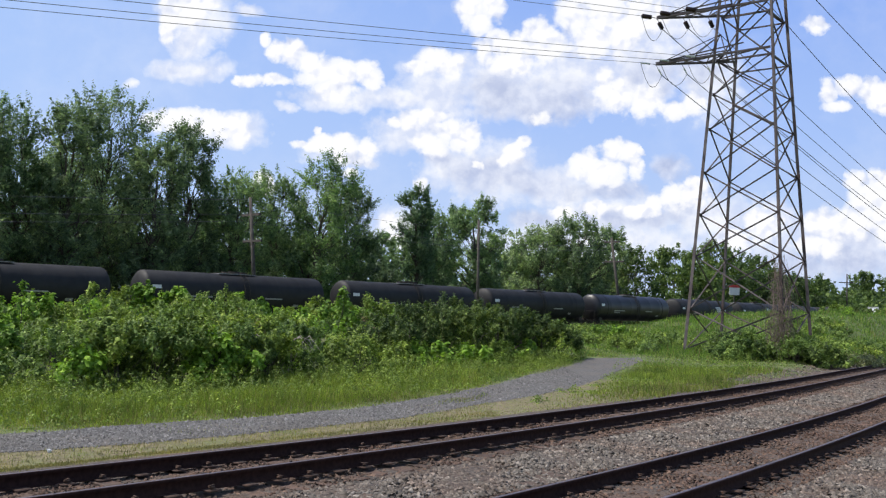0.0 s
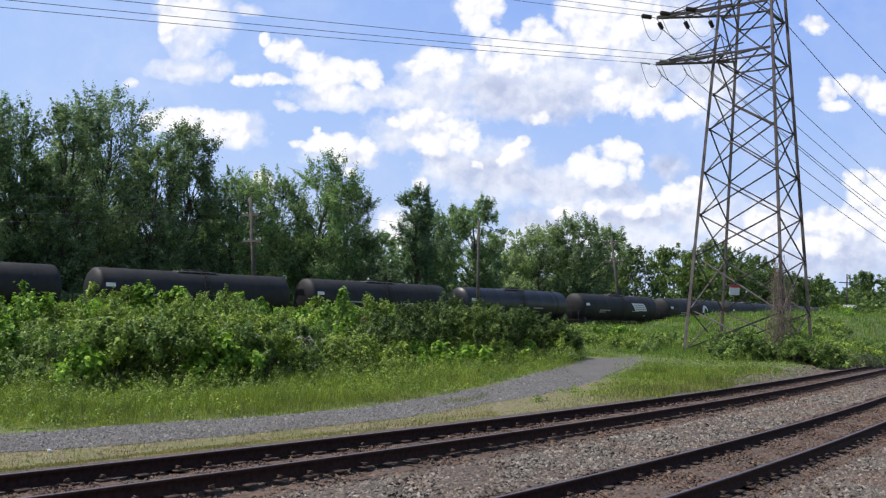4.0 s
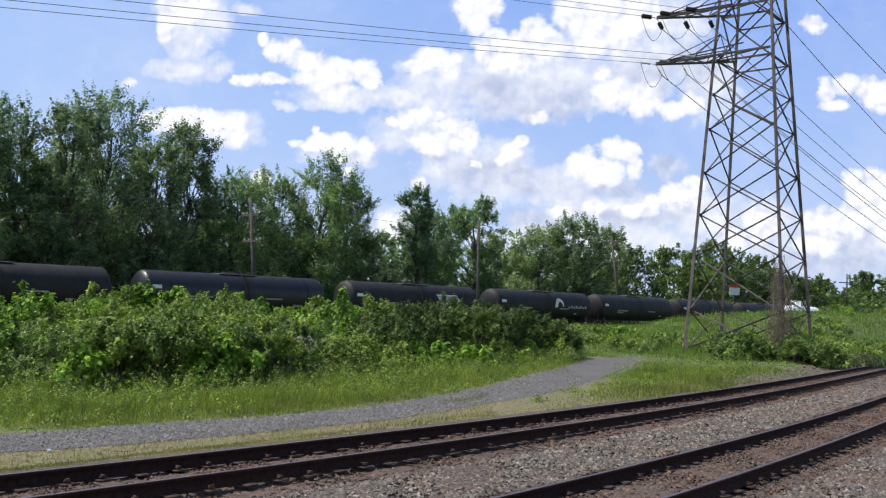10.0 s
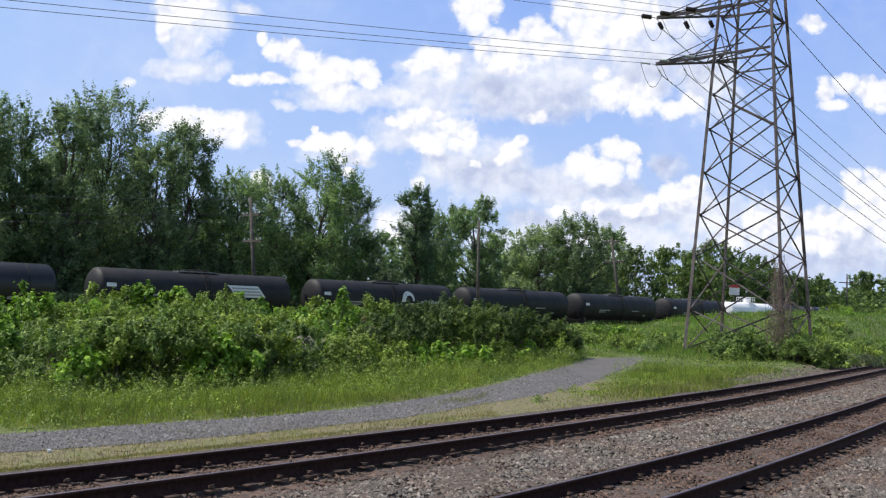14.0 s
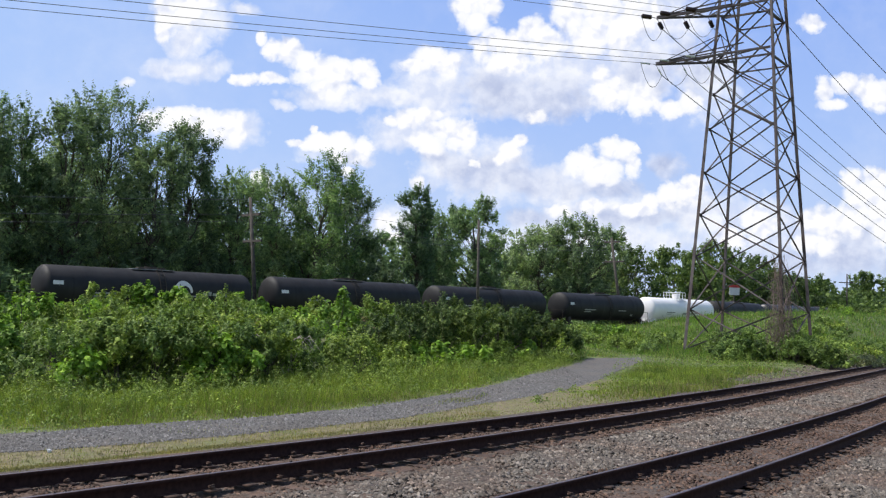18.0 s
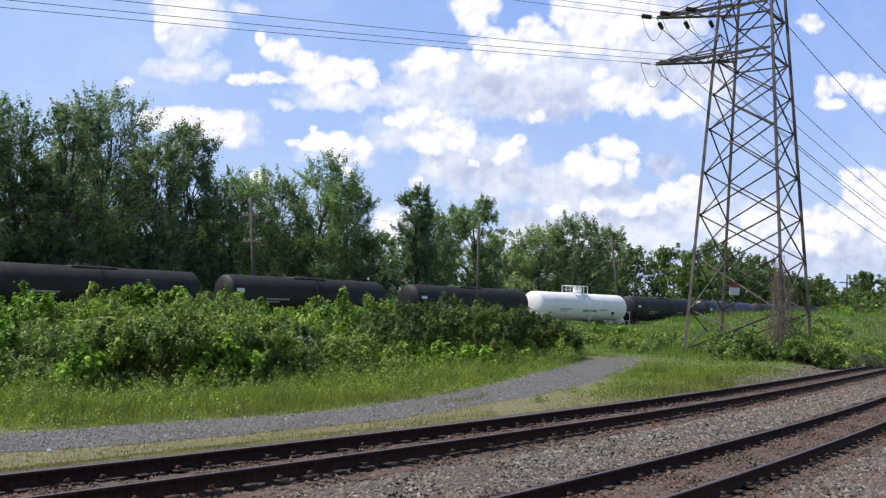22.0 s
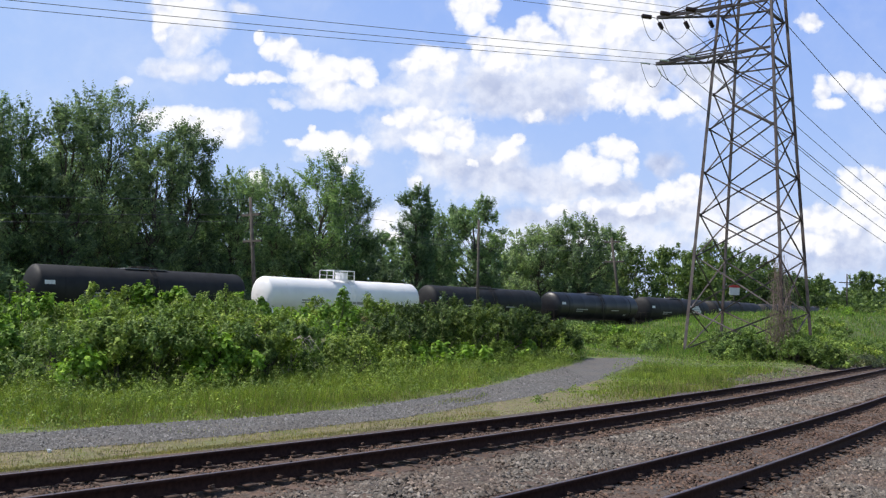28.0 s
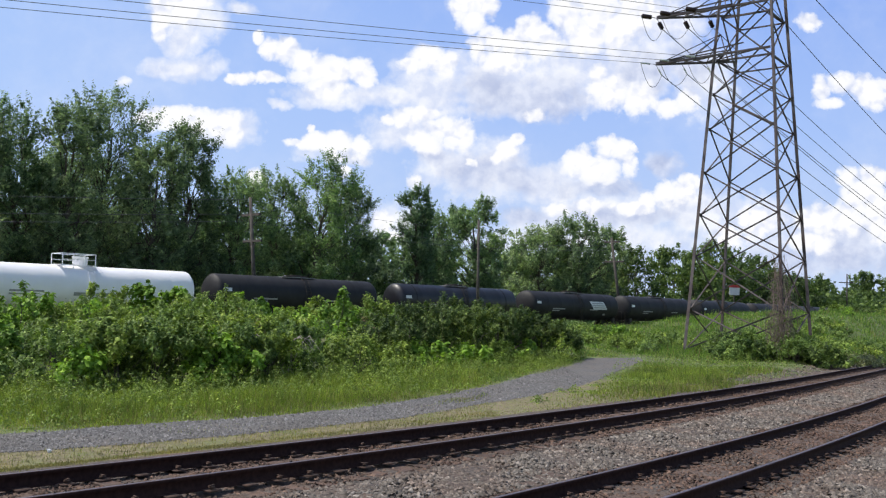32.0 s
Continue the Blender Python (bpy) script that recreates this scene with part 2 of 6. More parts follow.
def lobes_leaves(rng, lobes, n_leaf, clumps, clump_r, rise=0.0, spray=0.5):
    """Leaf points on the skin of overlapping lobes, gathered in clumps: points and outward normals."""
    c = np.array([q[:3] for q in lobes])
    r = np.array([q[3] for q in lobes])
    w = r ** 2
    k = rng.choice(len(lobes), size=clumps, p=w / w.sum())
    d = rng.normal(size=(clumps, 3))
    d[:, 2] += rise
    d /= np.linalg.norm(d, axis=1)[:, None]
    cc = c[k] + d * (r[k] * rng.uniform(0.6, 1.05, clumps))[:, None] * np.array([1, 1, 1.05])
    size = clump_r * rng.uniform(0.55, 1.4, clumps)
    i = rng.choice(clumps, size=n_leaf, p=size ** 2 / (size ** 2).sum())
    g = rng.normal(size=(n_leaf, 3))
    axis = d + np.array([0, 0, 0.75])
    axis /= np.linalg.norm(axis, axis=1)[:, None] + 1e-9
    along = rng.normal(size=n_leaf)
    # sprays taper towards their tips
    thin = (1.0 - 0.3 * along.clip(-0.5, 2)) * 0.36
    pts = cc[i] + g * (size[i] * thin)[:, None] + axis[i] * (along * size[i] * spray)[:, None]
    g /= np.linalg.norm(g, axis=1)[:, None]
    return pts, g * 0.6 + d[i] * 0.5


# ---------------------------------------------------------------- alignment of the tracks
GRADE = -0.0129


def near_line():
    """Centre of the far rail of the near pair of tracks: a left-hand spiral, straight past 62 m."""
    s = np.arange(-45, 400, 0.25)
    sc = np.clip(s, -45, 62)
    th = 0.9167 + 0.004096 * sc - 0.5 * 1.0416e-4 * sc * sc
    x = np.cumsum(np.cos(th)) * 0.25
    y = np.cumsum(np.sin(th)) * 0.25
    i = np.argmin(np.abs(s))
    return s, x - x[i], y - y[i] + 17.4048, th


NS, NX, NY, NT = near_line()


def near_at(s, off):
    """Plan position at distance s along the near tracks, off metres towards the viewer."""
    x, y, t = np.interp(s, NS, NX), np.interp(s, NS, NY), np.interp(s, NS, NT)
    return x + off * np.sin(t), y - off * np.cos(t), t


def rail_grade(s):
    return GRADE * np.clip(s, -45, 75)


T0 = np.array([0.0, 87.86])
TD = np.array([0.71651, 0.69758])
TN = np.array([-0.69758, 0.71651])
T_R = 820.0


def train_at(s):
    """Plan position and heading on the far track: straight, then a left-hand curve past s = 0."""
    h = math.atan2(TD[1], TD[0])
    if s <= 0:
        return T0[0] + TD[0] * s, T0[1] + TD[1] * s, h
    a = s / T_R
    u, v = T_R * math.sin(a), T_R * (1 - math.cos(a))
    p = T0 + TD * u + TN * v
    return p[0], p[1], h + a


def train_coords(x, y):
    """Distance along and offset beyond the far track for arrays of plan points."""
    u = (x - T0[0]) * TD[0] + (y - T0[1]) * TD[1]
    v = (x - T0[0]) * TN[0] + (y - T0[1]) * TN[1]
    s = np.where(u > 0, T_R * np.arctan2(u, T_R - v), u)
    o = np.where(u > 0, T_R - np.hypot(u, T_R - v), v)
    return s, o


def near_coords(x, y):
    shape = np.shape(x)
    x, y = np.ravel(x), np.ravel(y)
    s, off = np.empty(len(x)), np.empty(len(x))
    for i in range(0, len(x), 4000):
        dx, dy = x[i:i + 4000, None] - NX[None, ::4], y[i:i + 4000, None] - NY[None, ::4]
        k = np.argmin(dx * dx + dy * dy, 1)
        r = np.arange(len(k))
        t = NT[::4][k]
        s[i:i + 4000] = NS[::4][k]
        off[i:i + 4000] = dx[r, k] * np.sin(t) - dy[r, k] * np.cos(t)
    return s.reshape(shape), off.reshape(shape)


def smooth(a, b, x):
    t = np.clip((x - a) / (b - a), 0, 1)
    return t * t * (3 - 2 * t)


def ground_z(x, y):
    x, y = np.asarray(x, float), np.asarray(y, float)
    s, off = near_coords(x, y)
    g = rail_grade(s)
    bed = g - 0.275 - 0.09 * smooth(2.2, 4.0, off) - 0.25 * smooth(8.5, 10.5, off)
    side = -0.5 + 0 * x
    k = smooth(-3.4, -1.3, off)
    z = side * (1 - k) + bed * k
    ts, to = train_coords(x, y)
    ridge = np.interp(ts, [-60, -20, 6, 13, 22, 32, 44, 60, 78, 120, 260], [0.7, 0.7, 0.2, 0.3, 1.0, 1.95, 2.5, 2.9, 3.1, 3.1, 2.6])
    prof = smooth(-37, -13, to) * (1 - smooth(-9, -4, to))
    z = z + (ridge + 0.5) * prof * smooth(5, 12, -off)
    z = z + 0.25 * smooth(-9, -4, to) * (1 - smooth(3, 8, to))
    r = np.hypot(x, y)
    wob = 0.12 * np.sin(x * 0.35 + 1.3 * np.sin(y * 0.21)) * np.cos(y * 0.3) + 0.06 * np.sin(x * 1.1 + y * 0.7)
    return z + wob * smooth(10, 16, -off) * (1 - smooth(300, 600, r))


# ---------------------------------------------------------------- ground and tracks
def build_ground():
    gx = np.concatenate([[-2600, -1200, -600, -300, -180, -120], np.arange(-90, -40, 3), np.arange(-40, 60, 0.8), np.arange(60, 130, 3), [135, 160, 200, 260, 350, 600, 1200, 2600]])
    gy = np.concatenate([[-400, -150, -60, -30, -15, -5], np.arange(0, 80, 0.8), np.arange(80, 150, 2), np.arange(150, 260, 8), [280, 320, 380, 500, 800, 1400, 2700]])
    X, Y = np.meshgrid(gx, gy, indexing="ij")
    Z = ground_z(X, Y)
    _, off = near_coords(X, Y)
    # the ground lies lower under the stone bed
    Z = Z - 0.5 * smooth(-0.6, 0.6, off) * (1 - smooth(10.5, 12.2, off))
    n, m = X.shape
    i, j = np.meshgrid(np.arange(n - 1), np.arange(m - 1), indexing="ij")
    f = np.stack([i * m + j, (i + 1) * m + j, (i + 1) * m + j + 1, i * m + j + 1], -1).reshape(-1, 4)
    me = mesh_np("ground", np.stack([X, Y, Z], -1).reshape(-1, 3), f, M_SOIL, smooth=True)
    tagged(new("ground", me), "rough green ground of soil and weeds, rising to a grassy bank", "ground", kind="structure")


def strip(name, near_pts, far_pts, mat, lift, label, category, nseg=90, across=10):
    """A sheet between two plan lines, draped over the ground."""
    def resample(p, n):
        p = np.asarray(p, float)
        d = np.concatenate([[0], np.cumsum(np.linalg.norm(np.diff(p, axis=0), axis=1))])
        q = np.linspace(0, d[-1], n)
        return np.stack([np.interp(q, d, p[:, 0]), np.interp(q, d, p[:, 1])], 1)
    a, b = resample(near_pts, nseg), resample(far_pts, nseg)
    rng = np.random.default_rng(5)
    a = a + rng.normal(size=a.shape) * 0.06
    b = b + rng.normal(size=b.shape) * 0.08
    t = np.linspace(0, 1, across)[None, :, None]
    P = a[:, None] * (1 - t) + b[:, None] * t
    Z = ground_z(P[..., 0], P[..., 1]) + lift
    n, m = P.shape[:2]
    i, j = np.meshgrid(np.arange(n - 1), np.arange(m - 1), indexing="ij")
    f = np.stack([i * m + j, (i + 1) * m + j, (i + 1) * m + j + 1, i * m + j + 1], -1).reshape(-1, 4)
    ob = new(name, mesh_np(name, np.concatenate([P, Z[..., None]], -1).reshape(-1, 3), f, mat, smooth=True))
    return tagged(ob, label, category, kind="structure")


PATH_NEAR = [(-40, -4), (-20, 8.3), (-7.47, 15.69), (-6.47, 16.33), (-5.37, 17.31), (-4.14, 18.49), (-2.76, 20.01), (-1.14, 21.92), (0.14, 23.91), (1.56, 26.58), (3.15, 29.10), (4.68, 32.22), (6.44, 36.61), (8.72, 43.49), (11.34, 50.63)]
PATH_FAR = [(-41, -1), (-21, 10.2), (-8.39, 17.58), (-7.40, 18.62), (-6.34, 19.58), (-5.04, 20.69), (-3.73, 22.00), (-2.27, 23.73), (-0.89, 26.12), (0.44, 28.73), (1.87, 32.08), (3.84, 37.85), (6.05, 43.68), (8.46, 50.93), (11.98, 53.78)]

RAIL_OFF = ((0.037, 0.0), (1.545, 0.0276), (4.352, -0.108), (5.860, -0.080))


def rail_mesh(off, dz, s0, s1, step, line, foot=0.14, head=0.074, high=0.186):
    """Flat-bottom rail swept along a line: foot, web and head."""
    prof = np.array([(-foot / 2, -high), (-foot / 2, -high + 0.012), (-0.012, -high + 0.035), (-0.009, -0.05), (-head / 2, -0.042), (-head / 2, -0.006), (-head / 2 + 0.008, 0.0),
                     (head / 2 - 0.008, 0.0), (head / 2, -0.006), (head / 2, -0.042), (0.009, -0.05), (0.012, -high + 0.035), (foot / 2, -high + 0.012), (foot / 2, -high)])
    s = np.arange(s0, s1, step)
    rows = []
    for si in s:
        x, y, t, z = line(si, off)
        for o, h in prof:
            rows.append((x + o * math.sin(t), y - o * math.cos(t), z + dz + h))
    k, n = len(prof), len(s)
    i, j = np.meshgrid(np.arange(n - 1), np.arange(k - 1), indexing="ij")
    f = np.stack([i * k + j, (i + 1) * k + j, (i + 1) * k + j + 1, i * k + j + 1], -1).reshape(-1, 4)
    fm = np.where(j.ravel() == 6, 1, 0)
    return mesh_np("rail", rows, f, [M_RAIL, M_HEAD], face_mat=fm)


def near_rail_line(s, off):
    x, y, t = near_at(s, off)
    return float(x), float(y), float(t), float(rail_grade(s))


def far_rail_line(s, off):
    x, y, t = train_at(s)
    return x + off * math.sin(t), y - off * math.cos(t), t, 0.0


def build_tracks():
    # the bed: crushed stone from the verge to the viewer's side
    s = np.arange(-42, 200, 0.5)
    o = np.linspace(-1.75, 13.0, 40)
    S, O = np.meshgrid(s, o, indexing="ij")
    X, Y, _ = near_at(S, O)
    Z = ground_z(X, Y) + 0.05 * smooth(-1.75, -1.2, O) + 0.006 * np.sin(S * 3.1) * np.sin(O * 4.3)
    n, m = X.shape
    i, j = np.meshgrid(np.arange(n - 1), np.arange(m - 1), indexing="ij")
    f = np.stack([i * m + j, i * m + j + 1, (i + 1) * m + j + 1, (i + 1) * m + j], -1).reshape(-1, 4)
    bed = tagged(new("track_bed", mesh_np("track_bed", np.stack([X, Y, Z], -1).reshape(-1, 3), f, M_BED, True)), "grey crushed-stone track bed with rusty brown stains", "track bed", kind="structure")
    for off, dz in RAIL_OFF:
        tagged(new("rail", rail_mesh(off, dz, -40, 200, 0.5, near_rail_line)), "dark rusty steel rail with a shiny worn head", "rail", "rails of the near tracks", "structure")
    for off in (-0.75, 0.75):
        tagged(new("rail", rail_mesh(off, 0, -120, 300, 3, far_rail_line)), "dark steel rail under the passing tank train", "rail", "rails of the far track", "structure")
    # weedy bed of the far track, coloured dark for the shade under the train
    q = np.arange(-120, 300, 3.0)
    P = np.array([train_at(t) for t in q])
    o = np.array([-3.4, -2.0, 0, 2.0, 3.4])
    X2 = P[:, 0:1] - o[None] * np.sin(P[:, 2:3])
    Y2 = P[:, 1:2] + o[None] * np.cos(P[:, 2:3])
    Z2 = np.broadcast_to(np.array([-0.3, -0.17, -0.17, -0.17, -0.3]), X2.shape)
    n, m = X2.shape
    i, j = np.meshgrid(np.arange(n - 1), np.arange(m - 1), indexing="ij")
    f2 = np.stack([i * m + j, (i + 1) * m + j, (i + 1) * m + j + 1, i * m + j + 1], -1).reshape(-1, 4)
    tagged(new("far_track_bed", mesh_np("far_track_bed", np.stack([X2, Y2, Z2], -1).reshape(-1, 3), f2, M_FARBED)), "crushed-stone bed under the tank train, coloured dark for the shade there", "track bed", kind="structure")
    # ties: one mesh, an object each
    rng = np.random.default_rng(12)
    ties = []
    for v in range(3):
        bm = bmesh.new()
        box(bm, (0.23, 2.6, 0.17), (0, 0, -0.085), bevel=0.012)
        for q in bm.verts:
            q.co += Vector(rng.normal(size=3) * 0.006)
        ties.append(bm_mesh("tie", bm, M_TIE))
    plates, clips = [], []
    cube = np.array([(x, y, z) for x in (-0.5, 0.5) for y in (-0.5, 0.5) for z in (-0.5, 0.5)])
    quads = np.array([(0, 1, 3, 2), (4, 6, 7, 5), (0, 4, 5, 1), (2, 3, 7, 6), (0, 2, 6, 4), (1, 5, 7, 3)])
    for mid, dz, rails in ((0.79, -0.203, RAIL_OFF[:2]), (5.106, -0.312, RAIL_OFF[2:])):
        for q in np.arange(-14, 66, 0.535):
            q = q + rng.normal() * 0.02
            x, y, t = near_at(q, mid + rng.normal() * 0.03)
            ob = part("tie", ties[rng.integers(0, 3)], bed)
            z = float(rail_grade(q))
            ob.matrix_basis = pose(float(x), float(y), z + dz + rng.normal() * 0.006, 0, 0, math.degrees(float(t)) + rng.normal() * 1.2)
            for off, rz in rails:
                for side in (-1, 1):
                    rx, ry, rt = near_at(q, off + side * 0.13)
                    c, sn = math.cos(rt), math.sin(rt)
                    R = np.array([[c, -sn, 0], [sn, c, 0], [0, 0, 1]])
                    at = np.array([float(rx), float(ry), z + rz - 0.178])
                    plates.append(((cube * (0.19, 0.17, 0.018)) @ R.T + at, quads))
                    if rng.random() < 0.4:
                        at2 = at + np.array([0, 0, 0.035])
                        a = rng.normal() * 0.4
                        c2, s2 = math.cos(rt + a), math.sin(rt + a)
                        R2 = np.array([[c2, -s2, 0], [s2, c2, 0], [0, 0, 1]])
                        clips.append(((cube * (0.07, 0.045, 0.03)) @ R2.T + at2, quads))
                        clips.append(((cube * (0.02, 0.11, 0.014)) @ R2.T + at2 + np.array([0, 0, 0.022]), quads))
    for name, items, lab in (("tie_plates", plates, "rusty steel plates under the rails"), ("rail_clips", clips, "small rusty rail clips and spikes")):
        v, f = join_np(items)
        tagged(new(name, mesh_np(name, v, f, M_PLATE)), lab, "rail fastening", kind="stuff")


def build_stones():
    """Loose crushed stone on the bed: small uneven eight-sided lumps."""
    rng = np.random.default_rng(31)

    def scatter(name, n, s0, s1, o0, o1, size, mat, label, keep=None, lift=0.05):
        q = rng.random(n)
        s = s0 + (s1 - s0) * q ** 1.2
        off = rng.uniform(o0, o1, n)
        dist = np.ones(n, bool)
        for r, _ in RAIL_OFF:
            dist &= np.abs(off - r) > 0.06
        if keep is not None:
            dist &= keep(s, off)
        s, off = s[dist], off[dist]
        n = len(s)
        x, y, _ = near_at(s, off)
        heap = 0.03 * np.sin(s * 2.3 + off * 1.7) * np.sin(off * 2.9)
        z = ground_z(x, y) + lift + heap.clip(-0.01, 0.03)
        r = size * (0.55 + 0.75 * rng.random(n) ** 1.5) * (1 + 0.012 * (s - s0))
        base = np.array([(1, 0, 0), (-1, 0, 0), (0, 1, 0), (0, -1, 0), (0, 0, 1), (0, 0, -1)], float)
        v = base[None] * r[:, None, None] * (0.65 + 0.7 * rng.random((n, 6, 1))) + rng.normal(size=(n, 6, 3)) * r[:, None, None] * 0.22
        a = rng.uniform(0, 2 * np.pi, n)
        b = rng.normal(size=n) * 0.5
        ca, sa, cb, sb = np.cos(a), np.sin(a), np.cos(b), np.sin(b)
        vx, vy, vz = v[..., 0], v[..., 1], v[..., 2]
        vy, vz = vy * cb[:, None] - vz * sb[:, None], vy * sb[:, None] + vz * cb[:, None]
        vx, vy = vx * ca[:, None] - vy * sa[:, None], vx * sa[:, None] + vy * ca[:, None]
        v = np.stack([vx + x[:, None], vy + y[:, None], vz * 0.8 + z[:, None]], -1).reshape(-1, 3)
        tri = np.array([(0, 2, 4), (2, 1, 4), (1, 3, 4), (3, 0, 4), (3, 5, 0)])
        f = (np.arange(n)[:, None, None] * 6 + tri[None]).reshape(-1, 3)
        tagged(new(name, mesh_np(name, v, f, mat)), label, "stone", kind="stuff")

    between = lambda s, o: ~(((o > -0.55) & (o < 2.15)) | ((o > 3.75) & (o < 6.45)))
    scatter("ballast_stones", 88000, -8, 27, 1.7, 9.0, 0.037, M_STONE, "grey crushed ballast stones between the tracks", between)
    scatter("crib_stones", 52000, -11, 32, -0.9, 6.6, 0.028, M_DIRT, "small brown dirt-stained stones between the ties", lambda s, o: ~between(s, o), 0.06)
    scatter("far_ballast_stones", 16000, 27, 62, 1.7, 8.0, 0.036, M_STONE, "grey crushed ballast stones between the tracks", between)
    scatter("shoulder_stones", 5000, 16, 66, -2.6, -0.7, 0.036, M_STONE, "pale stones on the track shoulder", lift=0.02)


def build_gravel():
    """Loose gravel on the service path."""
    rng = np.random.default_rng(32)
    nn, ff = np.array(PATH_NEAR), np.array(PATH_FAR)
    n = 20000
    x = rng.uniform(-12, 6, n)
    t = rng.normal(size=n) * 0.04 + rng.random(n)
    y = np.interp(x, nn[:, 0], nn[:, 1]) * (1 - t) + np.interp(x, ff[:, 0], ff[:, 1]) * t
    z = ground_z(x, y) + 0.02
    r = (0.012 + 0.022 * rng.random(n) ** 2)[:, None, None]
    base = np.array([(1, 0, 0), (-1, 0, 0), (0, 1, 0), (0, -1, 0), (0, 0, 1), (0, 0, -1)], float)
    v = base[None] * r * (0.65 + 0.7 * rng.random((n, 6, 1))) + rng.normal(size=(n, 6, 3)) * r * 0.25 + np.stack([x, y, z], 1)[:, None]
    tri = np.array([(0, 2, 4), (2, 1, 4), (1, 3, 4), (3, 0, 4)])
    f = (np.arange(n)[:, None, None] * 6 + tri[None]).reshape(-1, 3)
    tagged(new("path_gravel", mesh_np("path_gravel", v.reshape(-1, 3), f, M_GRAVEL)), "loose grey gravel on the service path", "gravel", kind="stuff")
    bm = bmesh.new()
    bmesh.ops.create_icosphere(bm, subdivisions=2, radius=0.04)
    for q in bm.verts:
        q.co *= 0.8 + 0.4 * rng.random()
    ob = tagged(new("stone", bm_mesh("stone", bm, M_SIGNW)), "single pale stone lying on the gravel path", "stone")
    ob.matrix_basis = Matrix.Translation((-6.71, 15.88, float(ground_z(-6.71, 15.88)) + 0.035))


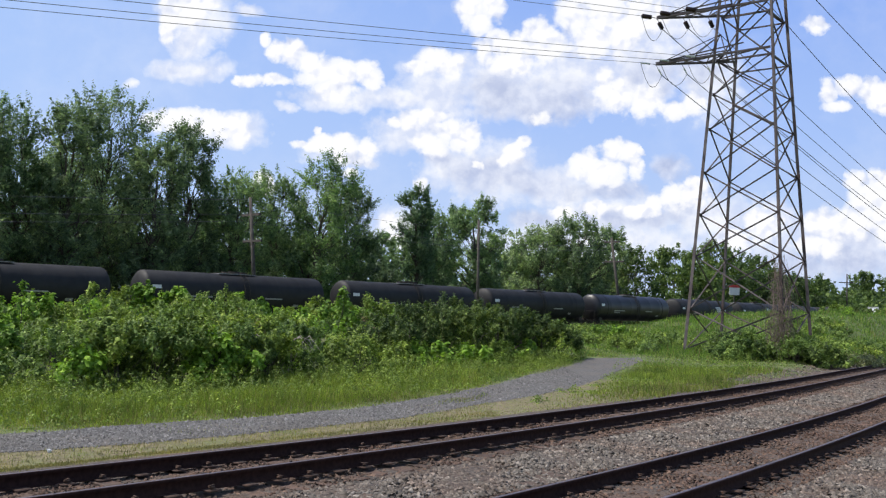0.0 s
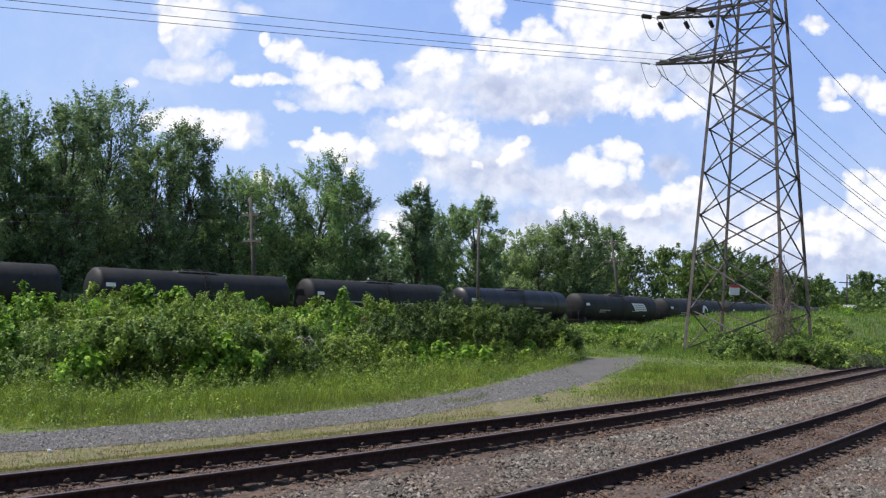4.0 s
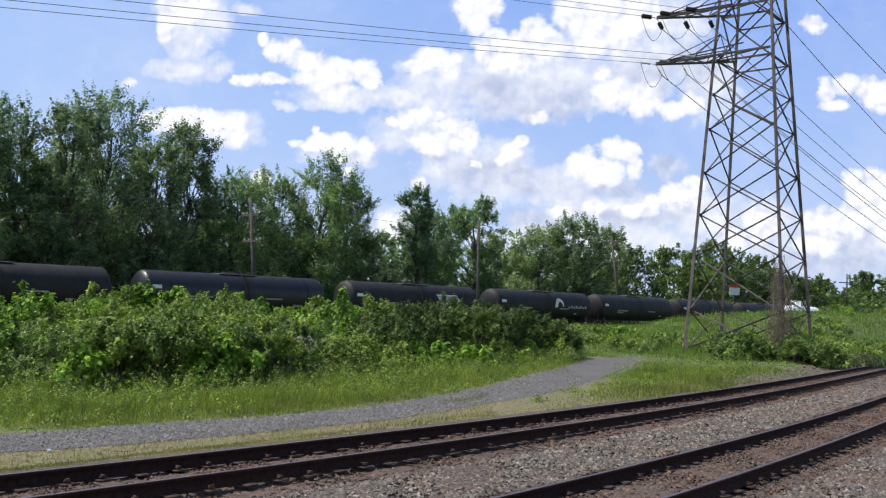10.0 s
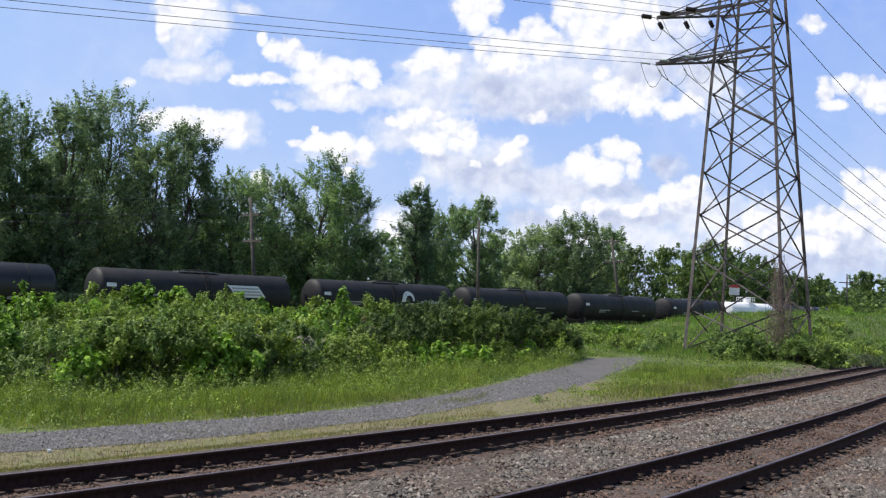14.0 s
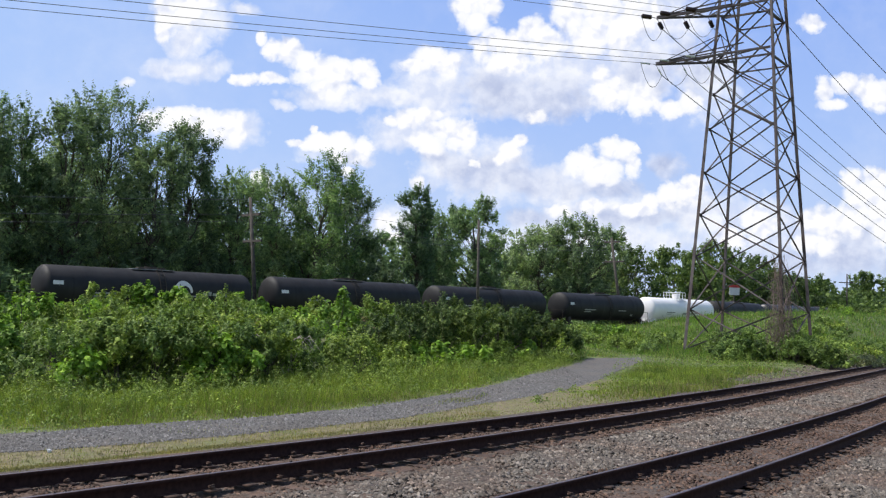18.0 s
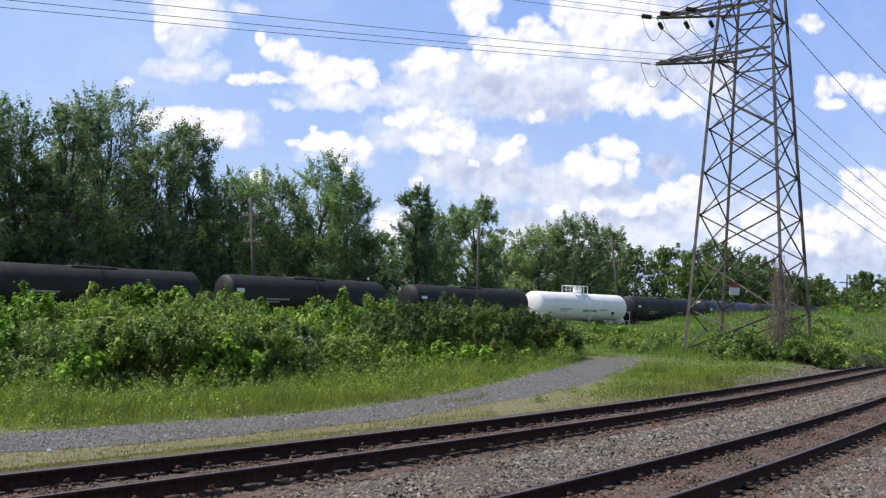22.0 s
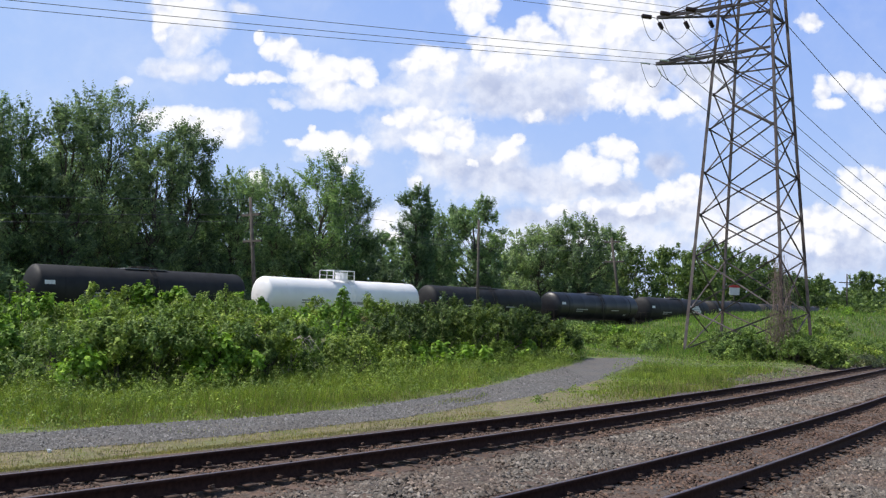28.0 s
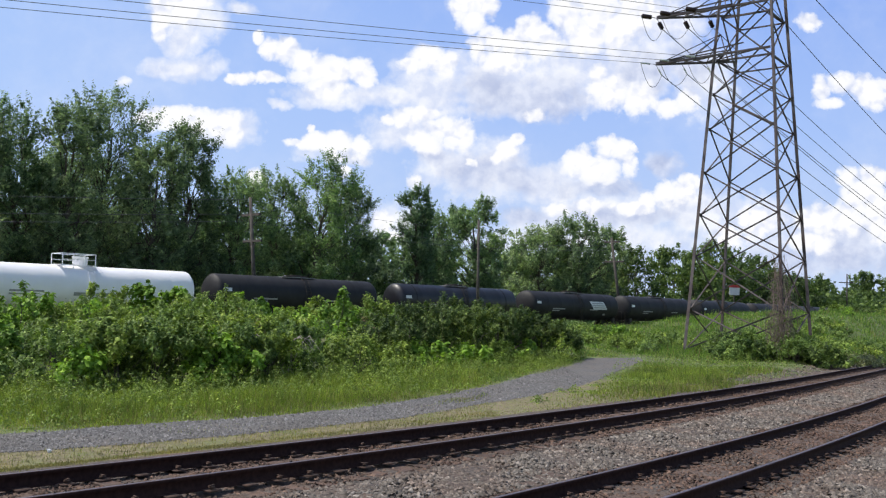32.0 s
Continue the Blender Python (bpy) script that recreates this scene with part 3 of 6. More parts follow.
# ---------------------------------------------------------------- sky
CLOUDS = {
    "column": [(-0.319, 0.322, 0.014, 0.0217), (-0.322, 0.3, 0.0102, 0.0127), (-0.298, 0.328, 0.0217, 0.0166), (-0.278, 0.33, 0.0153, 0.0102)],
    "ridge": [(-0.203, 0.248, 0.0212, 0.0056), (-0.213, 0.295, 0.0076, 0.0057), (-0.2, 0.282, 0.0115, 0.0115), (-0.18, 0.281, 0.0166, 0.0121), (-0.162, 0.27, 0.0191, 0.0127), (-0.145, 0.259, 0.0293, 0.0153), (-0.121, 0.257, 0.0217, 0.0153), (-0.098, 0.261, 0.0178, 0.0121), (-0.088, 0.252, 0.0127, 0.0115), (-0.129, 0.239, 0.0293, 0.0102), (-0.224, 0.245, 0.0178, 0.0057), (-0.24, 0.245, 0.0076, 0.0045)],
    "flat": [(-0.315, 0.2, 0.0293, 0.0115), (-0.281, 0.198, 0.0293, 0.0127), (-0.248, 0.193, 0.0217, 0.0127), (-0.234, 0.183, 0.0127, 0.0089)],
    "puff": [(-0.12, 0.175, 0.0204, 0.0127), (-0.141, 0.179, 0.0153, 0.0083), (-0.094, 0.174, 0.0127, 0.0115), (-0.147, 0.189, 0.0057, 0.0045), (-0.16, 0.175, 0.0166, 0.0045)],
    "small": [(-0.208, 0.138, 0.0115, 0.0083), (-0.203, 0.128, 0.0102, 0.0064), (-0.109, 0.145, 0.0083, 0.0057), (-0.031, 0.136, 0.0089, 0.007), (-0.064, 0.091, 0.0153, 0.0127), (-0.053, 0.074, 0.0153, 0.0089)],
    "crest": [(-0.021, 0.279, 0.0217, 0.0121), (-0.039, 0.268, 0.014, 0.0076), (-0.002, 0.272, 0.0153, 0.0115)],
    "mid": [(-0.043, 0.207, 0.0191, 0.0083), (-0.062, 0.205, 0.0115, 0.0051), (-0.025, 0.213, 0.0217, 0.007), (-0.022, 0.183, 0.0255, 0.0115), (-0.004, 0.197, 0.0229, 0.0127), (0.016, 0.191, 0.0191, 0.014)],
    "top": [(0.019, 0.338, 0.0229, 0.0166), (0.041, 0.34, 0.0191, 0.014), (0.031, 0.323, 0.014, 0.0108)],
    "bank": [(0.034, 0.29, 0.0102, 0.0115), (0.051, 0.302, 0.0134, 0.0153), (0.095, 0.312, 0.0166, 0.0159), (0.074, 0.296, 0.0268, 0.0166), (0.104, 0.3, 0.0217, 0.0166), (0.136, 0.333, 0.0217, 0.0191), (0.169, 0.341, 0.0293, 0.0229), (0.19, 0.316, 0.0191, 0.0191), (0.157, 0.312, 0.0293, 0.0191), (0.211, 0.336, 0.028, 0.0191), (0.067, 0.277, 0.0306, 0.0115)],
    "shelf": [(0.169, 0.254, 0.0127, 0.0178), (0.189, 0.246, 0.0217, 0.0178), (0.216, 0.24, 0.0229, 0.0153), (0.248, 0.231, 0.0217, 0.0102), (0.272, 0.235, 0.0166, 0.0115), (0.102, 0.215, 0.0102, 0.007)],
    "tuft": [(0.083, 0.189, 0.0102, 0.0064), (0.073, 0.177, 0.0115, 0.0108), (0.063, 0.166, 0.0089, 0.0051), (0.033, 0.159, 0.0064, 0.0051)],
    "ball": [(0.153, 0.167, 0.0166, 0.0153), (0.183, 0.182, 0.0153, 0.0127), (0.199, 0.178, 0.0166, 0.014), (0.172, 0.159, 0.0331, 0.014), (0.207, 0.163, 0.0115, 0.014), (0.214, 0.182, 0.0051, 0.0045)],
    "low": [(0.125, 0.11, 0.0166, 0.007), (0.165, 0.116, 0.0166, 0.0076), (0.229, 0.122, 0.0089, 0.0083), (0.248, 0.132, 0.014, 0.0115), (0.276, 0.144, 0.0153, 0.0102), (0.268, 0.134, 0.0217, 0.0115), (0.209, 0.113, 0.0217, 0.0064), (0.349, 0.105, 0.0178, 0.0153), (0.318, 0.086, 0.0217, 0.0115)],
    "east": [(0.409, 0.333, 0.014, 0.0083), (0.423, 0.255, 0.0127, 0.0127), (0.447, 0.262, 0.0217, 0.0115), (0.474, 0.259, 0.0217, 0.0153), (0.434, 0.24, 0.0204, 0.007), (0.481, 0.247, 0.0178, 0.0115)],
    "far": [(0.454, 0.158, 0.0127, 0.0096), (0.481, 0.159, 0.0178, 0.0115), (0.471, 0.138, 0.0242, 0.0191), (0.448, 0.113, 0.0293, 0.014), (0.417, 0.108, 0.0229, 0.0166), (0.487, 0.117, 0.0217, 0.0217), (0.411, 0.084, 0.0255, 0.0102)],
}
VEILS = {
    "veil": [(-0.291, 0.319, 0.0395, 0.028), (-0.294, 0.259, 0.0421, 0.0153), (-0.296, 0.289, 0.0217, 0.0217), (-0.109, 0.231, 0.0669, 0.0115), (-0.059, 0.235, 0.0382, 0.0102), (-0.015, 0.24, 0.0446, 0.0351), (0.067, 0.25, 0.0765, 0.0319), (0.13, 0.264, 0.0733, 0.0395), (0.212, 0.28, 0.0701, 0.051), (0.243, 0.329, 0.051, 0.0357), (0.289, 0.257, 0.0351, 0.0382), (-0.185, 0.219, 0.0108, 0.0057), (-0.362, 0.24, 0.0127, 0.0057), (-0.234, 0.325, 0.0178, 0.0064)],
    "haze": [(0.007, 0.152, 0.0408, 0.0229), (0.057, 0.153, 0.051, 0.037), (0.121, 0.137, 0.051, 0.0255), (0.184, 0.107, 0.0892, 0.0217), (0.291, 0.111, 0.0574, 0.0306), (0.354, 0.1, 0.051, 0.0306), (0.436, 0.1, 0.0574, 0.0255), (-0.045, 0.193, 0.0357, 0.0242), (-0.12, 0.172, 0.0408, 0.0153), (-0.053, 0.086, 0.0351, 0.0242), (-0.253, 0.189, 0.0446, 0.0166), (0.166, 0.075, 0.1275, 0.0217)],
}
SHADES = {
    "grey": [(0.448, 0.070, 0.0562, 0.0225), (0.386, 0.057, 0.0562, 0.0175), (0.055, 0.239, 0.0421, 0.0217), (0.108, 0.234, 0.051, 0.0268), (0.223, 0.266, 0.0357, 0.0268), (0.281, 0.279, 0.028, 0.028), (0.036, 0.149, 0.0382, 0.0229), (0.088, 0.147, 0.037, 0.0217), (0.178, 0.136, 0.0459, 0.0108), (0.197, 0.102, 0.0701, 0.0115), (0.097, 0.099, 0.0382, 0.0115), (0.246, 0.16, 0.0191, 0.0153), (0.448, 0.093, 0.051, 0.0127), (-0.016, 0.162, 0.0229, 0.0102), (-0.107, 0.162, 0.0255, 0.0057), (0.272, 0.119, 0.0382, 0.0102)],
}


def build_sky():
    """Far backdrop of sky and cumulus, a spherical sheet 3 km off that drifts very slowly."""
    R = 3000.0
    n, m = 60, 40
    us, vs = np.linspace(-0.95, 0.95, n), np.linspace(-0.1, 0.62, m)
    U, V = np.meshgrid(us, vs, indexing="ij")
    D = np.stack([U, np.ones_like(U), V], -1)
    P = D / np.linalg.norm(D, axis=-1, keepdims=True) * R
    i, j = np.meshgrid(np.arange(n - 1), np.arange(m - 1), indexing="ij")
    f = np.stack([i * m + j, (i + 1) * m + j, (i + 1) * m + j + 1, i * m + j + 1], -1).reshape(-1, 4)
    mat, nt, p = material("cloudy_sky")
    nt.nodes.remove(p)
    tc = nt.nodes.new("ShaderNodeTexCoord").outputs["Object"]
    sep = nt.nodes.new("ShaderNodeSeparateXYZ")
    nt.links.new(tc, sep.inputs[0])
    u = math_node(nt, "DIVIDE", sep.outputs[0], sep.outputs[1])
    v = math_node(nt, "DIVIDE", sep.outputs[2], sep.outputs[1])
    comb = nt.nodes.new("ShaderNodeCombineXYZ")
    nt.links.new(u, comb.inputs[0])
    nt.links.new(v, comb.inputs[1])
    uv = comb.outputs[0]

    def bend(coord, scale, amount, detail):
        w = noise_out(nt, scale, detail, 0.6, coord, 1)
        a = nt.nodes.new("ShaderNodeVectorMath")
        a.operation = "SUBTRACT"
        nt.links.new(w, a.inputs[0])
        a.inputs[1].default_value = (0.5, 0.5, 0.5)
        b = nt.nodes.new("ShaderNodeVectorMath")
        b.operation = "MULTIPLY_ADD"
        nt.links.new(a.outputs[0], b.inputs[0])
        b.inputs[1].default_value = (amount, amount * 0.8, 0)
        nt.links.new(coord, b.inputs[2])
        return b.outputs[0]

    def muladd(a, b, c):
        n = nt.nodes.new("ShaderNodeMath")
        n.operation = "MULTIPLY_ADD"
        for k, q in enumerate((a, b, c)):
            if isinstance(q, float):
                n.inputs[k].default_value = q
            else:
                nt.links.new(q, n.inputs[k])
        return n.outputs[0]

    def relief(coord):
        """Billow height of the clouds at a place of the sky."""
        out = None
        for scale, amount in ((36, 1.0), (85, 0.5), (170, 0.22)):
            vo = nt.nodes.new("ShaderNodeTexVoronoi")
            vo.feature = "SMOOTH_F1"
            vo.inputs["Scale"].default_value = scale
            vo.inputs["Smoothness"].default_value = 0.5
            nt.links.new(coord, vo.inputs["Vector"])
            c = math_node(nt, "MULTIPLY", math_node(nt, "SUBTRACT", 0.42, vo.outputs["Distance"]), amount)
            out = c if out is None else math_node(nt, "ADD", out, c)
        return math_node(nt, "ADD", out, math_node(nt, "MULTIPLY", noise_out(nt, 55, 5, 0.6, coord), 0.5))

    def heaps(table, coord, soft_base):
        """How deep a place lies inside the ellipses of a table; soft_base lets the lower side fade out slowly."""
        cut = nt.nodes.new("ShaderNodeSeparateXYZ")
        nt.links.new(coord, cut.inputs[0])
        out = None
        for blobs in table.values():
            for (cx, cy, rx, ry) in blobs:
                du, dv = muladd(cut.outputs[0], 1 / rx, -cx / rx), muladd(cut.outputs[1], 1 / ry, -cy / ry)
                if soft_base < 1:
                    dv = math_node(nt, "MAXIMUM", dv, math_node(nt, "MULTIPLY", dv, soft_base))
                away = math_node(nt, "SQRT", muladd(dv, dv, math_node(nt, "MULTIPLY", du, du)))
                b = math_node(nt, "SUBTRACT", 1.0, away)
                out = b if out is None else math_node(nt, "MAXIMUM", out, b)
        return out

    warped = bend(bend(uv, 26, 0.024, 5), 90, 0.008, 4)
    wide = bend(uv, 14, 0.05, 6)
    billow = bend(uv, 60, 0.012, 4)
    height = relief(billow)
    puffs = math_node(nt, "SUBTRACT", noise_out(nt, 42, 9, 0.62, uv), 0.5)
    grain = math_node(nt, "ADD", math_node(nt, "MULTIPLY", math_node(nt, "SUBTRACT", height, 0.35), 0.42), math_node(nt, "MULTIPLY", puffs, 0.9))
    body = math_node(nt, "ADD", heaps(CLOUDS, warped, 0.7), math_node(nt, "ADD", grain, 0.26))
    solid = ramp(nt, body, [(0.0, (0, 0, 0)), (0.14, (0.38, 0.38, 0.38)), (0.34, (0.85, 0.85, 0.85)), (0.7, (1, 1, 1))])
    soft = ramp(nt, math_node(nt, "ADD", heaps(VEILS, wide, 1.0), muladd(grain, 1.1, 0.42)), [(0.0, (0, 0, 0)), (0.35, (0.5, 0.5, 0.5)), (0.9, (0.9, 0.9, 0.9))])
    under = ramp(nt, math_node(nt, "ADD", heaps(SHADES, wide, 1.0), muladd(grain, 1.2, 0.32)), [(0.0, (0, 0, 0)), (0.6, (0.75, 0.75, 0.75)), (1.0, (0.9, 0.9, 0.9))])
    haze = ramp(nt, noise_out(nt, 7, 5, 0.62, uv), [(0.44, (0, 0, 0)), (0.8, (0.26, 0.26, 0.26))])
    cover = mixed(nt, 1.0, soft, haze, "LIGHTEN")
    blue = ramp(nt, v, [(0.0, (0.56, 0.67, 0.88)), (0.10, (0.48, 0.62, 0.91)), (0.20, (0.385, 0.545, 0.92)), (0.34, (0.29, 0.45, 0.89)), (0.6, (0.19, 0.34, 0.82))])
    blue = mixed(nt, ramp(nt, math_node(nt, "ADD", u, 0.5), [(0.0, (0.65, 0.65, 0.65)), (0.6, (0, 0, 0))]), blue, (0.45, 0.62, 0.96))
    up = nt.nodes.new("ShaderNodeVectorMath")
    up.operation = "ADD"
    nt.links.new(billow, up.inputs[0])
    up.inputs[1].default_value = (-0.004, 0.007, 0)
    slope = math_node(nt, "SUBTRACT", relief(up.outputs[0]), height)
    dark = math_node(nt, "ADD", math_node(nt, "MULTIPLY", slope, 0.85), math_node(nt, "MULTIPLY", ramp(nt, body, [(0.12, (1, 1, 1)), (0.5, (0, 0, 0))]), 0.16))
    tone = ramp(nt, dark, [(0.04, (0.98, 0.98, 1.0)), (0.3, (0.80, 0.83, 0.94)), (0.7, (0.58, 0.63, 0.79))])
    thin = ramp(nt, math_node(nt, "ADD", noise_out(nt, 24, 6, 0.62, warped), math_node(nt, "MULTIPLY", slope, -0.25)), [(0.36, (0.70, 0.755, 0.92)), (0.62, (0.95, 0.96, 1.0))])
    shadow = ramp(nt, math_node(nt, "ADD", noise_out(nt, 30, 6, 0.62, warped), math_node(nt, "MULTIPLY", slope, -0.3)), [(0.34, (0.47, 0.535, 0.745)), (0.66, (0.72, 0.77, 0.92))])
    col = mixed(nt, solid, mixed(nt, under, mixed(nt, cover, blue, thin), shadow), tone)
    em = nt.nodes.new("ShaderNodeEmission")
    nt.links.new(col, em.inputs[0])
    em.inputs[1].default_value = 1.04
    nt.links.new(em.outputs[0], nt.nodes["Material Output"].inputs[0])
    ob = new("backdrop", mesh_np("backdrop", P.reshape(-1, 3), f, mat, smooth=True))
    return tagged(ob, "blue summer sky with drifting white cumulus clouds", "sky", kind="structure")


# ---------------------------------------------------------------- lattice tower
TOWER = (21.13, 62.0)
TOWER_TURN = -0.6548
TU = Vector((math.cos(TOWER_TURN), math.sin(TOWER_TURN), 0))
TV = Vector((-math.sin(TOWER_TURN), math.cos(TOWER_TURN), 0))


def tower_corner(a, b, z):
    w = (6.46 - 0.143 * min(z, 27)) / 2
    return Vector((*TOWER, z)) + TU * (a * w) + TV * (b * w)


LEVELS = [-0.1, 2.6, 6.2, 9.05, 11.95, 15.0, 17.45, 19.8, 22.85, 25.4, 28.0, 30.6]
ARM_Z = (19.6, 22.9)


def arm_tip(z):
    return Vector((14.45, 62.3, z))


CORNERS = ((-1, -1), (1, -1), (1, 1), (-1, 1))


def build_tower():
    root = tagged(new("transmission_tower"), "tall weathered brown steel lattice transmission tower above green bushes", "pylon")
    root.matrix_basis = Matrix.Translation((*TOWER, 0))
    inv = root.matrix_basis.inverted()

    def piece(name, build, label=""):
        bm = bmesh.new()
        build(bm)
        bm.transform(inv)
        return part(name, bm_mesh(name, bm, M_LATTICE), root, label)

    for a, b in CORNERS:
        def leg(bm):
            p, q = tower_corner(a, b, -0.4), tower_corner(a, b, LEVELS[-1])
            angle_bar(bm, p, q, 0.20, 0.03, math.atan2(b, a))
        piece("leg", leg)

        def foot(bm):
            box(bm, (0.45, 0.45, 0.5), tower_corner(a, b, -0.3) + Vector((0, 0, -0.2)), bevel=0.04)
        piece("footing", foot)
    for k in range(4):
        (a, b), (c, d) = CORNERS[k], CORNERS[(k + 1) % 4]
        for i in range(len(LEVELS) - 1):
            z0, z1 = LEVELS[i], LEVELS[i + 1]
            for lo, hi in (((a, b), (c, d)), ((c, d), (a, b))):
                def brace(bm):
                    angle_bar(bm, tower_corner(*lo, z0), tower_corner(*hi, z1), 0.095, 0.016, 0.4)
                piece("brace", brace)
            for z in (z0, z1):
                if z > 0.5:
                    def gusset(bm):
                        box(bm, (0.2, 0.03, 0.2), tower_corner(a, b, z), Matrix.Rotation(TOWER_TURN, 3, "Z"))
                    piece("gusset", gusset)
            if z1 in (19.8, 22.85):
                def strut(bm):
                    angle_bar(bm, tower_corner(a, b, z1), tower_corner(c, d, z1), 0.11, 0.018)
                piece("strut", strut)
    # cross-arms: level chords from the tip to two legs, hung from the leg between them
    for zb in ARM_Z:
        tip = arm_tip(zb)
        ends = (tower_corner(-1, 1, zb + 1.0), tower_corner(1, -1, zb + 0.7))
        for e in ends:
            def chord(bm):
                angle_bar(bm, tip, e, 0.13, 0.02)
            piece("arm_chord", chord)
        hang = tower_corner(-1, -1, zb + 2.1)
        low = tower_corner(-1, -1, zb)
        for t in (0.0, 0.30, 0.6):
            for e in ends:
                def tie_rod(bm):
                    bar(bm, tip.lerp(e, t + 0.02), hang, 0.05)
                piece("arm_tie", tie_rod)
            a0, a1 = tip.lerp(ends[0], t + 0.02), tip.lerp(ends[1], t + 0.02)
            b0, b1 = tip.lerp(ends[0], t + 0.3), tip.lerp(ends[1], t + 0.3)
            for p, q in ((a0, a1), (a0, b1), (a1, b0)):
                def lace(bm):
                    angle_bar(bm, p, q, 0.065, 0.014)
                piece("arm_lacing", lace)
        for e in ends:
            def upper(bm):
                angle_bar(bm, tip + Vector((0, 0, 0.1)), low.lerp(e, 0.5) + Vector((0, 0, 0.9)), 0.07, 0.014)
            piece("upper_chord", upper)
    return root


def insulator(at, way, length, mat, label, thick=1.0):
    """A strain insulator string: discs on a rod."""
    bm = bmesh.new()
    n = max(5, int(length / 0.10))
    rod(bm, (0, 0, 0), (0, 0, length), 0.03, seg=8)
    for i in range(n):
        z = length * (i + 0.6) / (n + 0.2)
        rod(bm, (0, 0, z - 0.035), (0, 0, z + 0.035), 0.16 * thick, 0.09 * thick, seg=12)
    ob = new("insulator", bm_mesh("insulator", bm, mat, True))
    q = Vector(way).to_track_quat("Z", "Y").to_matrix().to_4x4()
    ob.matrix_basis = Matrix.Translation(at) @ q
    return tagged(ob, label, "insulator", "strain insulators of the tower")


def wire(name, a, b, sag, r, label, n=40):
    a, b = np.array(a, float), np.array(b, float)
    t = np.linspace(0, 1, n)[:, None]
    p = a * (1 - t) + b * t
    p[:, 2] -= (4 * sag * t * (1 - t))[:, 0]
    v, f = tube_np(p, r, 6)
    return tagged(new(name, mesh_np(name, v, f, M_WIRE, True)), label, "wire", "overhead wires")


WAY_LEFT = Vector((-0.86, -0.5, -0.08)).normalized()
WAY_RIGHT = Vector((0.66, 0.75, -0.10)).normalized()


def build_lines():
    down = (WAY_RIGHT + Vector((0, 0, -0.55))).normalized()
    for zb, mat, lab, thick in ((ARM_Z[0], M_INSULW, "pale slim strain insulator on the tower arm", 0.45), (ARM_Z[1], M_INSUL, "dark brown porcelain strain insulator on the tower arm", 1.0)):
        tip = arm_tip(zb)
        bl, fr = tower_corner(-1, 1, zb + 1.0), tower_corner(1, -1, zb + 0.7)
        for tl, tr in ((0.0, 0.0), (0.17, 0.31), (0.40, 0.61)):
            pl, pr = tip.lerp(fr, tl), tip.lerp(bl, tr)
            el = pl + WAY_LEFT * 0.55
            er = pr + down * 0.45
            insulator(el, WAY_LEFT, 0.85, mat, lab, thick)
            insulator(er, down, 0.6, mat, lab, thick)
            wl, wr = el + WAY_LEFT * 0.85, er + down * 0.6
            wire("power_line", pl, el, 0.0, 0.02, "short link between arm and insulator", 3)
            wire("power_line", pr, er, 0.0, 0.02, "short link between arm and insulator", 3)
            wire("power_line", wl, wl + Vector((-0.80, -0.60, 0)) * 90 + Vector((0, 0, -10.7)), 0.5, 0.015, "dark power line strung from the tower against the sky")
            wire("power_line", wr, wr + WAY_RIGHT * 230 + Vector((0, 0, 8.0)), 6.0, 0.028, "dark power line strung from the tower against the sky")
            wire("jumper_cable", wl, wr, 1.25, 0.018, "thin jumper cable looping under the tower arm", 24)
    # lines from the hidden upper arms
    for a, b in (((21.6, 61.0, 24.0), (56.0, 100.0, 16.2)), ((21.5, 57.6, 25.2), (62.0, 100.0, 17.6)), ((21.5, 55.0, 27.6), (66.0, 100.0, 22.5))):
        wire("power_line", a, b, 0.4, 0.028, "dark power line strung from the tower against the sky")


